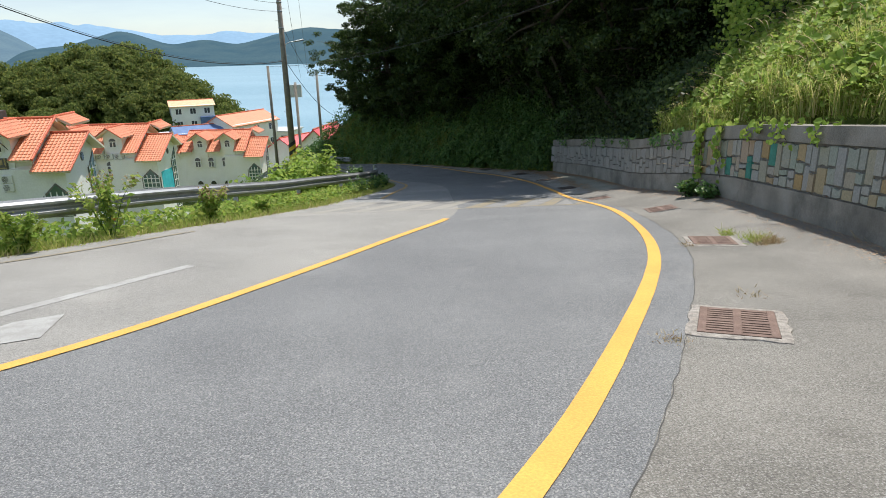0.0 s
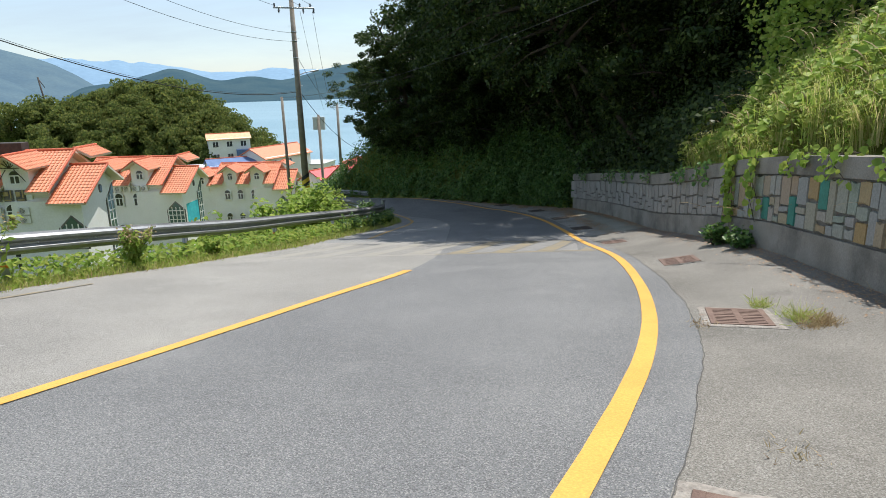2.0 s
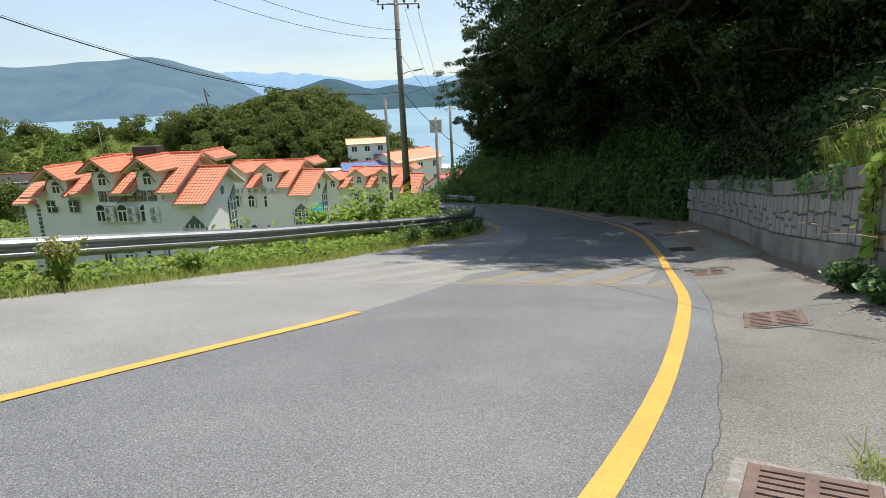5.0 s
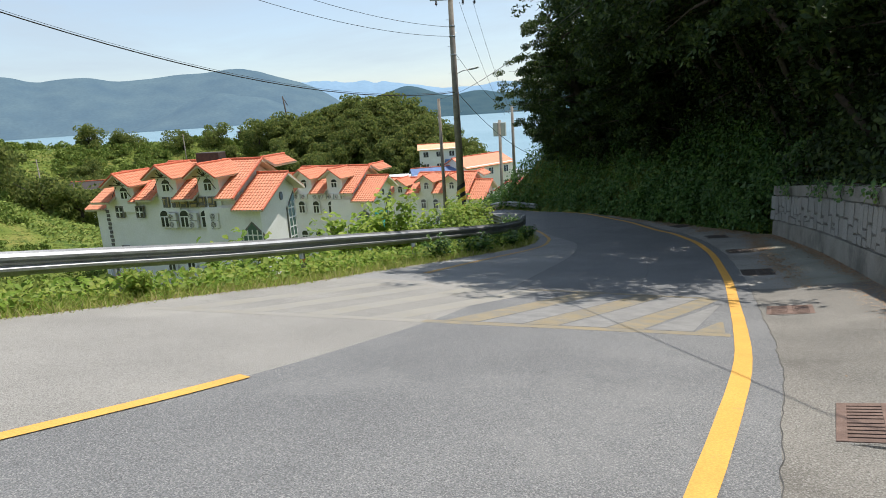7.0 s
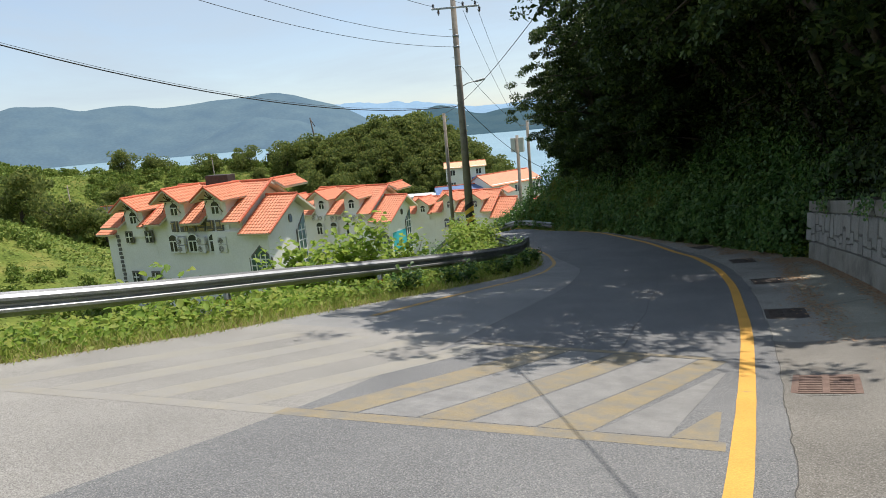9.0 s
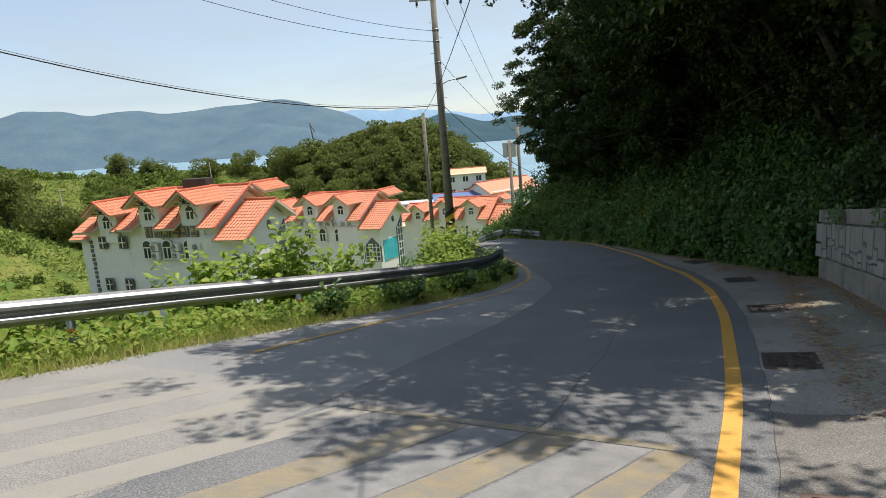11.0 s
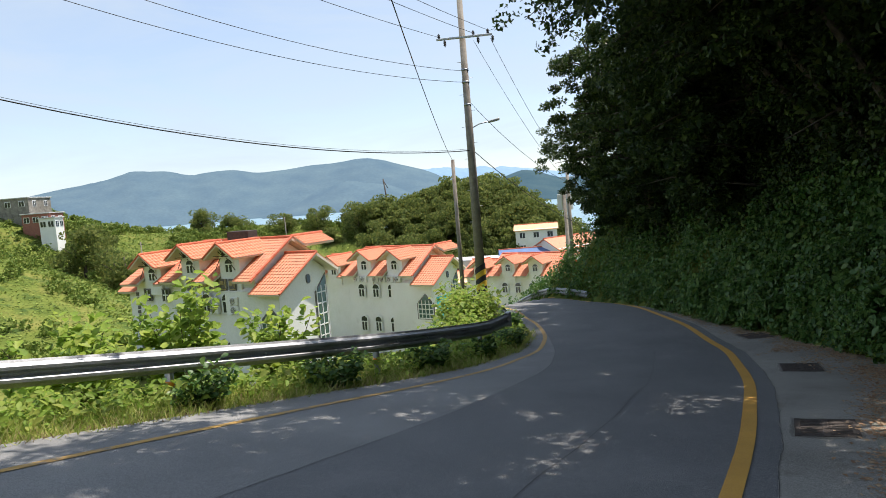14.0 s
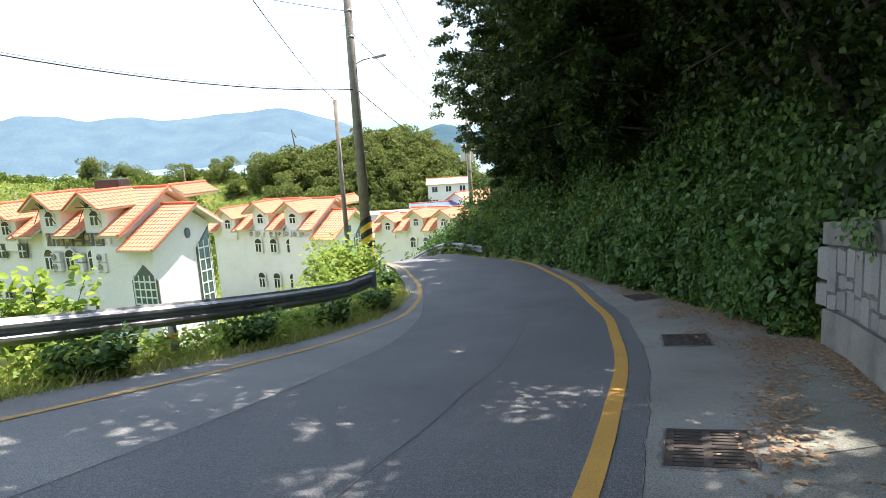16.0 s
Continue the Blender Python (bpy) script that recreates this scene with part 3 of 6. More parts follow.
def build_wall():
    wall = tagged(empty("wall_east"), "grey concrete retaining wall with a stone relief, partly painted", "retaining wall", kind="structure")
    ys = list(np.arange(-8, 29.81, 0.45))

    def band(name, z0, z1, out, mat, back=0.35, label=""):
        prof = [(-out, z0), (-out, z1), (back, z1), (back, z0)]
        verts, faces = [], []
        for y in ys:
            b = wall_base(y)
            for px, pz in prof:
                verts.append((b.x + px, y, b.z + pz + 0.01 * noise.noise((y * 0.8, pz, 5))))
        for j in range(len(ys) - 1):
            for i in range(4):
                k = j * 4
                faces.append((k + i, k + (i + 1) % 4, k + 4 + (i + 1) % 4, k + 4 + i))
        e = 4 * (len(ys) - 1)
        faces += [(3, 2, 1, 0), (e, e + 1, e + 2, e + 3)]
        return link_mesh(name, verts, faces, mat, wall, label)

    band("footing", -0.5, 0.44, 0.03, M_WALL, label="stained plain concrete footing")
    band("relief_backing", 0.441, 1.22, -0.012, M_JOINT, label="dark recessed mortar bed")
    band("coping", 1.221, WALL_H, 0.045, M_WALL, 0.6, label="plain concrete coping")
    return wall


def build_stones(wall):
    rng = random.Random(5)
    y = 3.2
    gap = 0.008
    while y < 29.7:
        near = y < 14.6
        w = rng.uniform(0.17, 0.34) if near else rng.uniform(0.26, 0.38)
        cuts = sorted({0.0, *(rng.choice((0.22, 0.38, 0.55)) + rng.uniform(-0.06, 0.06) for _ in range(2 if rng.random() < 0.65 else 1)), 1.0})
        cuts = [c for i, c in enumerate(cuts) if i == 0 or c - cuts[i - 1] > 0.12]
        cuts[-1] = 1.0
        for lo, hi in zip(cuts, cuts[1:]):
            h0, h1 = 0.455 + 0.755 * lo, 0.455 + 0.755 * hi
            b0, b1 = wall_base(y), wall_base(y + w)
            ax, up = (b1 - b0), Vector((0, 0, 1))
            ln = ax.length
            ax = ax / ln
            nrm = up.cross(ax).normalized()
            j = lambda s=0.022: rng.uniform(-s, s)
            out = [(gap, h0 + gap + max(0, j())), (ln * 0.5 + j(), h0 + gap + max(0, j(0.035))), (ln - gap, h0 + gap + max(0, j())), (ln - gap, h1 - gap - max(0, j())),
                   (ln * 0.5 + j(0.05), h1 - gap - max(0, j(0.04))), (gap, h1 - gap - max(0, j()))]
            d = rng.uniform(0.012, 0.032)
            bm = bmesh.new()
            cx, cz = sum(p[0] for p in out) / 6, sum(p[1] for p in out) / 6
            base = [bm.verts.new(b0 + ax * p + up * q - nrm * 0.03) for p, q in out]
            top = [bm.verts.new(b0 + ax * (cx + (p - cx) * 0.93) + up * (cz + (q - cz) * 0.94) + nrm * d) for p, q in out]
            bm.faces.new(top)
            for i in range(6):
                bm.faces.new((base[i], base[(i + 1) % 6], top[(i + 1) % 6], top[i]))
            tall = hi - lo > 0.5 and near and rng.random() < 0.22
            part("stone", bm, M_TEAL if tall else (M_PAINTED if near else M_STONE), wall)
        y += w


wall_east = build_wall()


# ---- guard rails ----
W_PROFILE = [(0.0, 0.0), (0.02, 0.035), (0.075, 0.075), (0.075, 0.115), (0.02, 0.16), (0.02, 0.19), (0.075, 0.235), (0.075, 0.275), (0.02, 0.315), (0.0, 0.35)]


def guard_rail(label, f, y0, y1, span, top, sag_end=0.0, z_of=None, back=1):
    rail = tagged(empty("guard_rail"), label, "guard rail")
    ground = z_of or terrain
    # walk along the curve at even steps
    pts = [Vector((f(y), y, 0)) for y in np.arange(y0, y1, 0.1)]
    line, acc = [pts[0]], 0.0
    for a, b in zip(pts, pts[1:]):
        acc += (b - a).length
        if acc >= 0.5:
            line.append(b)
            acc = 0.0
    zs = [z_road(p.x + 1.0, p.y) for p in line]
    zs = [float(np.mean(zs[max(0, i - 3):i + 4])) + top - 0.35 for i in range(len(zs))]
    per = int(span / 0.5)
    rings = []
    for i, p in enumerate(line):
        d = (line[min(i + 1, len(line) - 1)] - line[max(i - 1, 0)]).normalized()
        nrm = Vector((d.y, -d.x, 0)) * back
        rings.append([(p + nrm * a + Vector((0, 0, zs[i] + b)), p + nrm * (a - 0.006) + Vector((0, 0, zs[i] + b))) for a, b in W_PROFILE])
    for s in range(0, len(line) - 1, per):
        e = min(s + per, len(line) - 1)
        bm = bmesh.new()
        rows = [[bm.verts.new(q[0]) for q in rings[i]] + [bm.verts.new(q[1]) for q in rings[i][::-1]] for i in range(s, e + 1)]
        k = len(rows[0])
        for r0, r1 in zip(rows, rows[1:]):
            for i in range(k):
                bm.faces.new((r0[i], r0[(i + 1) % k], r1[(i + 1) % k], r1[i]))
        bm.faces.new(rows[0])
        bm.faces.new(rows[-1][::-1])
        beam = part("beam", bm, M_STEEL, rail, smooth=False)
        # post behind the joint
        p = line[s]
        d = (line[min(s + 1, len(line) - 1)] - p).normalized()
        nrm = Vector((d.y, -d.x, 0)) * back
        c = p - nrm * 0.075
        z0 = ground(c.x, c.y) - 0.4
        tube("post", [(c.x, c.y, z0), (c.x, c.y, zs[s] + 0.30)], 0.062, M_STEEL, rail, 10)
        tube("reflector_band", [(c.x, c.y, zs[s] - 0.20), (c.x, c.y, zs[s] - 0.12)], 0.066, M_ORANGE, rail, 10)
        for k in (1, 3):
            if s + k < e:
                box("bolt", line[s + k] + nrm * 0.028 + Vector((0, 0, zs[s + k] + 0.175)), (0.03, 0.03, 0.03), M_LAMP, rail, bevel=0.006)
    # flared end plate
    p, d = line[-1], (line[-1] - line[-2]).normalized()
    nrm = Vector((d.y, -d.x, 0)) * back
    bm = bmesh.new()
    add_tube(bm, [p + nrm * 0.03 + Vector((0, 0, zs[-1] - 0.02)), p + nrm * 0.03 + Vector((0, 0, zs[-1] + 0.37))], 0.09, 12)
    part("end_plate", bm, M_STEEL, rail)
    return rail


x_rail = curve((-17, -4), (-7.6, 7.5), (-6.7, 10), (-5.9, 12), (-5.2, 14), (-4.9, 16), (-4.5, 18), (-3.9, 21.6), (-3.2, 25), (-2.75, 29), (-2.85, 32), (-3.3, 34.5), (-4.0, 36))
x_rail2 = curve((-4.8, 37.2), (-6.0, 39.3), (-9.0, 43.4), (-13.3, 47.4), (-19.5, 50.8))
guard_rail("galvanised steel guard rail along the outer verge", x_rail, -2, 34.0, 4.0, 0.78)
guard_rail("galvanised steel guard rail beyond the utility pole", x_rail2, 37.6, 50, 4.0, 0.5)
guard_rail("far galvanised guard rail round the bend", lambda y: x_wall(y) - 0.15, 49.0, 57.5, 4.0, 0.55, z_of=lambda x, y: z_road(x, y), back=-1)


# ---- drain grates ----
def drain_grate(x, y, turn):
    """A cast plate with two columns of slots, its long side along the road, lying in the slope of the shoulder."""
    near = y < 10
    iron = M_IRON if y > 20 else M_RUST
    w, l = 0.57, 0.78
    e = 0.3
    gx = (z_ground(x + e, y) - z_ground(x - e, y)) / (2 * e)
    gy = (z_ground(x, y + e) - z_ground(x, y - e)) / (2 * e)
    up = Vector((-gx, -gy, 1)).normalized()
    ay = Vector((-math.sin(radians(turn)), math.cos(radians(turn)), 0))
    ay = (ay - up * ay.dot(up)).normalized()
    rot = Matrix((ay.cross(up), ay, up)).transposed().to_4x4()
    rot = Matrix.Translation((x, y, z_ground(x, y) + 0.004)) @ rot
    g = tagged(empty("drain_grate", rot), "rusty iron drain grate set in a pale concrete surround" if near else "worn iron drain grate set flush in the concrete shoulder", "drain grate", "drains along the shoulder")
    bm = bmesh.new()
    rings = []
    border = 0.078 if near else 0.04
    per = 28
    for off, oz in ((border + 0.012, -0.03), (border, 0.005), (border * 0.5, 0.010), (0.003, 0.009), (0.0, -0.03)):
        ring = []
        for k in range(per):
            f = k / per * 4
            side, u = int(f), f - int(f)
            cx, cy = ((-1 + 2 * u, -1), (1, -1 + 2 * u), (1 - 2 * u, 1), (-1, 1 - 2 * u))[side]
            wob = (0.035 * noise.noise((x * 3 + cx * 2.3, y * 3 + cy * 2.3, 1)) + 0.02 * noise.noise((x * 3 + cx * 7, y + cy * 7, 2))) if off > 0.02 else 0
            ring.append(bm.verts.new((cx * (w / 2 + off + wob), cy * (l / 2 + off + wob), oz + (0.004 * noise.noise((cx * 9 + x, cy * 9 + y, 3)) if off > 0.02 else 0))))
        rings.append(ring)
    for q, r in zip(rings, rings[1:]):
        for k in range(per):
            bm.faces.new((q[k], q[(k + 1) % per], r[(k + 1) % per], r[k]))
    part("surround", bm, M_GROUT if near else M_SHOULDER, g, "chipped pale concrete surround" if near else "worn concrete surround")
    # near-black plate close under the slots, painted as the shade of a deep pit
    box("pit", (0, 0, -0.012), (w - 0.02, l - 0.02, 0.012), M_PIT_SHADE, g)
    bm = bmesh.new()
    edge, web, slot = 0.06, 0.062, 0.023
    for cx, sx in ((-w / 2 + edge / 2, edge), (w / 2 - edge / 2, edge), (0, web)):
        add_box(bm, (cx, 0, 0.004), (sx, l, 0.026), bevel=0.003)
    part("frame", bm, iron, g)
    # bars between the slots: a broad one at each end and one in the middle
    bar_w = (w - 2 * edge - web) / 2 + 0.004
    end, mid = 0.06, 0.07
    half_l = (l - 2 * end - mid) / 2
    bar_t = (half_l - 5 * slot) / 4
    ys = [(-l / 2 + end / 2, end), (0.0, mid), (l / 2 - end / 2, end)]
    for a in (-l / 2 + end, mid / 2):
        ys += [(a + slot + bar_t / 2 + (slot + bar_t) * k, bar_t) for k in range(4)]
    for yy, t in ys:
        for sx in (-1, 1):
            box("bar", (sx * (web / 2 + bar_w / 2 - 0.002), yy, 0.003), (bar_w, t, 0.022), iron, g)
    return g


for gx_, gy_, ga_ in ((2.38, 4.62, -24), (3.97, 8.72, -15), (4.73, 12.95, -8), (4.77, 18.05, -4), (4.66, 22.1, 2), (4.53, 25.77, 5), (4.06, 29.97, 9), (2.85, 34.6, 28), (1.3, 38.2, 29)):
    drain_grate(gx_, gy_, ga_)


# ---- utility poles and cables ----
def utility_pole(x, y, top, base_r, top_r, label, stripes=False):
    z0 = terrain(x, y)
    p = tagged(empty("utility_pole", pose(x, y, 0)), label, "utility pole")
    tube("shaft", [(0, 0, z0 - 0.5), (0, 0, top)], [base_r, top_r], M_POLE, p, 16)
    if stripes:
        zr = z_road(x + 4, y)
        for k in range(6):
            a, b = zr + 0.35 + k * 0.26, zr + 0.35 + (k + 1) * 0.26
            bm = bmesh.new()
            # slanted bands round the shaft
            n = 20
            lo = [bm.verts.new((math.cos(6.2832 * i / n) * (base_r + 0.012), math.sin(6.2832 * i / n) * (base_r + 0.012), a + 0.16 * math.cos(6.2832 * i / n))) for i in range(n)]
            hi = [bm.verts.new((math.cos(6.2832 * i / n) * (base_r + 0.012), math.sin(6.2832 * i / n) * (base_r + 0.012), b + 0.16 * math.cos(6.2832 * i / n))) for i in range(n)]
            for i in range(n):
                bm.faces.new((lo[i], lo[(i + 1) % n], hi[(i + 1) % n], hi[i]))
            part("hazard_band", bm, M_BLACK if k % 2 else M_STRIPE, p, "black band" if k % 2 else "yellow band")
    return p


def main_pole():
    x, y = -9.65, 44.0
    p = utility_pole(x, y, 8.1, 0.24, 0.12, "tall concrete utility pole with a street lamp and hazard stripes", True)
    # cross arm with insulators
    arm_dir = Vector((math.cos(radians(26)), math.sin(radians(26)), 0))
    rot = Matrix.Rotation(radians(26), 3, "Z")
    box("cross_arm", (0.16, -0.12, 5.75), (2.5, 0.09, 0.09), M_LAMP, p, "steel cross arm", rot, 0.01)
    for s in (-1.2, -0.95, 0.35, 0.55, 1.0, 1.2):
        c = arm_dir * (s + 0.15) + Vector((0, 0, 5.9 if s in (-1.2, 0.35, 1.0) else 5.6))
        bm = bmesh.new()
        for k in range(3):
            add_tube(bm, [c + Vector((0, 0, 0.07 * k - 0.08)), c + Vector((0, 0, 0.07 * k - 0.03))], [0.075, 0.05], 10)
        add_tube(bm, [c - Vector((0, 0, 0.16)), c + Vector((0, 0, 0.15))], 0.025, 8)
        part("insulator", bm, M_PORCELAIN, p)
    tube("top_spike", [(0, 0, 8.0), (0.1, -0.1, 8.6)], 0.02, M_LAMP, p)
    for k in range(11):
        z = -2.5 + k * 0.72
        s = 1 if k % 2 else -1
        tube("step_bolt", [(0, 0, z), (s * 0.32 * arm_dir.x, s * 0.32 * arm_dir.y, z)], 0.012, M_LAMP, p, 6)
    # street lamp on a bent arm
    d = arm_dir
    tube("lamp_arm", [(0, 0, 1.55), d * 0.12 + Vector((0, 0, 1.75)), d * 0.45 + Vector((0, 0, 1.9)), d * 0.9 + Vector((0, 0, 1.98))], 0.028, M_LAMP, p)
    bm = bmesh.new()
    add_box(bm, d * 1.12 + Vector((0, 0, 2.0)), (0.55, 0.20, 0.11), rot @ Matrix.Rotation(radians(-10), 3, "Y"), 0.03)
    part("lamp_head", bm, M_LAMP, p, "grey street lamp head")
    for z in (4.3, 3.75, 2.75, 0.7):
        tube("clamp", [(0, 0, z), (0, 0, z + 0.10)], 0.17, M_STEEL, p, 14)
    return Vector((x, y, 0)), arm_dir


POLE, ARM = main_pole()
utility_pole(-10.85, 44.3, 0.45, 0.11, 0.085, "slim dark stay pole beside the utility pole")
third = utility_pole(-9.6, 55.5, -0.4, 0.13, 0.10, "thin lamp post further down the road")
box("cross_arm", (0, 0, -0.7), (1.0, 0.06, 0.06), M_LAMP, third)
fourth = utility_pole(-13.2, 64.0, -1.6, 0.16, 0.13, "concrete pole with transformer boxes near the village")
for dx in (-0.35, 0.35):
    box("transformer_box", (dx, 0, -2.4), (0.4, 0.4, 1.2), M_GREYSHEET, fourth, "grey transformer box", bevel=0.03)
utility_pole(-6.9, 60.0, -2.6, 0.07, 0.05, "thin dark mast by the village road")


def cable(a, b, sag, r, label):
    a, b = Vector(a), Vector(b)
    n = max(12, int((b - a).length / 1.2))
    pts = [a.lerp(b, i / n) - Vector((0, 0, 4 * sag * (i / n) * (1 - i / n))) for i in range(n + 1)]
    ob = tube("overhead_cable", pts, r, M_BLACK, None, 5)
    return tagged(ob, label, "cable", "cables on the utility pole")


cable(POLE + Vector((0.05, 0, 0.75)), (-18.3, 4.9, 10.4), 2.9, 0.02, "thick black overhead cable over the verge")
cable(POLE + Vector((0.05, 0, 0.82)), (-18.3, 4.9, 10.46), 2.9, 0.007, "thin messenger wire above the thick cable")
cable(POLE + Vector((0, 0, 3.8)), (-18.0, 5.2, 13.0), 2.7, 0.011, "thin overhead wire over the verge")
cable(POLE + Vector((0, 0, 4.3)), (-17.6, 5.2, 13.9), 2.7, 0.011, "thin overhead wire over the verge")
cable((-10.85, 44.3, 0.42), (13.29, 1.26, 6.18), 1.32, 0.009, "black stay cable from the slim pole")
cable(POLE + Vector((-0.95, -0.55, 5.9)), (-8.1, 0.0, 8.6), 1.1, 0.011, "high overhead wire above the road")
cable(POLE + Vector((0.5, 0.1, 5.9)), (-6.4, 0.0, 9.1), 1.1, 0.011, "high overhead wire above the road")
cable(POLE + Vector((1.2, 0.45, 5.9)), (-5.6, 0.0, 9.2), 1.1, 0.011, "high overhead wire above the road")
cable(POLE + Vector((0.05, 0, 0.8)), (-8.6, 60.4, -4.7), 0.7, 0.018, "black service cable running down to the village")
cable(POLE + Vector((1.15, 0.5, 5.6)), (-11.5, 62.0, -1.0), 0.5, 0.010, "thin wire running down to the village")
cable(POLE + Vector((0.45, 0.2, 5.6)), (-12.5, 63.5, -1.2), 0.5, 0.010, "thin wire running down to the village")
cable(POLE + Vector((0.05, 0, 3.0)), (-9.8, 55.6, -0.9), 0.4, 0.012, "thin wire running down to the lamp post")



# ---- the white houses with orange roofs ----
def tile_slope(bm, origin, along, up, width, length, tile=0.30, row=0.36):
    """A roof slope of curved tiles: rolls side by side, each row stepping over the one below."""
    nrm = along.cross(up).normalized()
    if nrm.z < 0:
        nrm = -nrm
    cols, rows = max(2, round(width / tile)), max(2, round(length / row))
    prof = [(0.0, 0.0), (0.18, 0.045), (0.42, 0.055), (0.62, 0.012), (0.85, 0.0)]
    xs = [(c + p) / cols * width for c in range(cols) for p, _ in prof] + [width]
    hs = [h for _ in range(cols) for _, h in prof] + [0.0]
    prev = None
    for r in range(rows):
        ring = []
        for t, lift in ((r / rows, 0.045), ((r + 1) / rows, 0.012)):
            ring.append([bm.verts.new(origin + along * x + up * (t * length) + nrm * (h + lift)) for x, h in zip(xs, hs)])
        for q, w in ([(prev, ring[0])] if prev else []) + [(ring[0], ring[1])]:
            for i in range(len(xs) - 1):
                bm.faces.new((q[i], q[i + 1], w[i + 1], w[i]))
        prev = ring[1]


def slab(bm, pts, thick):
    """A flat sheet with thickness below it."""
    a, b, c = [Vector(p) for p in pts[:3]]
    n = (b - a).cross(c - a).normalized()
    if n.z < 0:
        n = -n
    lo = [bm.verts.new(Vector(p) - n * thick) for p in pts]
    hi = [bm.verts.new(Vector(p)) for p in pts]
    bm.faces.new(hi)
    bm.faces.new(lo[::-1])
    for i in range(len(pts)):
        bm.faces.new((lo[i], lo[(i + 1) % len(pts)], hi[(i + 1) % len(pts)], hi[i]))


def roof_slope(house, eave0, eave1, ridge1, ridge0, label="orange curved-tile roof slope"):
    """A tiled slope between an eave and a ridge of equal length."""
    e0, e1, r0, r1 = map(Vector, (eave0, eave1, ridge0, ridge1))
    al, up = e1 - e0, r0 - e0
    bm = bmesh.new()
    slab(bm, [e0, e1, r1, r0], 0.16)
    part("roof_board", bm, M_SOFFIT, house)
    bm = bmesh.new()
    tile_slope(bm, e0, al.normalized(), up.normalized(), al.length, up.length)
    part("roof_tiles", bm, M_TILE, house, label)


def ridge_cap(house, a, b, r=0.11):
    a, b = Vector(a), Vector(b)
    n = max(2, int((b - a).length / 0.35))
    bm = bmesh.new()
    for i in range(n):
        p, q = a.lerp(b, i / n), a.lerp(b, (i + 1.08) / n)
        add_tube(bm, [p, q], [r * 1.12, r * 0.92], 8)
    part("ridge_tiles", bm, M_RIDGE, house, "red ridge tiles")


def arch(w, h, n=7):
    """An upright outline with a round head, from its foot's centre."""
    r = w / 2
    return [(-r, 0), (r, 0)] + [(r * math.cos(math.pi * i / n), h - r + r * math.sin(math.pi * i / n)) for i in range(n + 1)]


def window(house, origin, ax, ay, outline, mat=None, bars=(), trim=M_FRAME, grow=0.10, label="white-framed arched window"):
    """A window on a wall: a frame proud of the wall, a pane set on it and glazing bars. ax x ay points out of the wall."""
    n = ax.cross(ay).normalized()
    cx = sum(p[0] for p in outline) / len(outline)
    cy = sum(p[1] for p in outline) / len(outline)
    big = [(p + (grow if p > cx + 0.01 else -grow if p < cx - 0.01 else 0), q + (grow if q > cy else -grow * 0.6)) for p, q in outline]
    bm = bmesh.new()
    extrude_outline(bm, big, origin - n * 0.02, ax, ay, 0.07)
    win = part("window", bm, trim, house, label)
    bm = bmesh.new()
    extrude_outline(bm, outline, origin + n * 0.03, ax, ay, 0.035)
    part("pane", bm, mat or M_GLASS, win)
    bm = bmesh.new()
    for (a0, b0, a1, b1) in bars:
        c = origin + ax * ((a0 + a1) / 2) + ay * ((b0 + b1) / 2) + n * 0.075
        rot = Matrix((ax, ay, n)).transposed()
        d = Vector((a1 - a0, b1 - b0, 0))
        ang = math.atan2(d.y, d.x)
        add_box(bm, c, (d.length, 0.085, 0.04), rot @ Matrix.Rotation(ang, 3, "Z"))
    if bm.verts:
        part("glazing_bar", bm, M_FRAME, win)
    else:
        bm.free()
    return win


def arched_bars(w, h):
    return ((0, 0, 0, h * 0.64), (-w / 2, h * 0.64, w / 2, h * 0.64), (-w / 2, 0.03, w / 2, 0.03), (-w / 2 + 0.03, 0, -w / 2 + 0.03, h * 0.64), (w / 2 - 0.03, 0, w / 2 - 0.03, h * 0.64))


def ac_unit(m, label="white outdoor air-conditioner unit on a wall bracket"):
    ac = tagged(empty("air_conditioner", m), label, "air conditioner", "air conditioners on the house")
    box("casing", (0, -0.16, 0), (0.82, 0.30, 0.58), M_AC, ac, bevel=0.02)
    bm = bmesh.new()
    for k in range(5):
        r = 0.05 + 0.045 * k
        pts = [(-0.12 + r * math.cos(6.2832 * i / 16), -0.322, r * math.sin(6.2832 * i / 16)) for i in range(17)]
        add_tube(bm, pts, 0.008, 5)
    part("fan_grille", bm, M_DARK, ac, "round dark fan grille")
    bm = bmesh.new()
    for sx in (-0.3, 0.3):
        add_box(bm, (sx, -0.16, -0.31), (0.04, 0.34, 0.04))
    part("bracket", bm, M_LAMP, ac)
    return ac


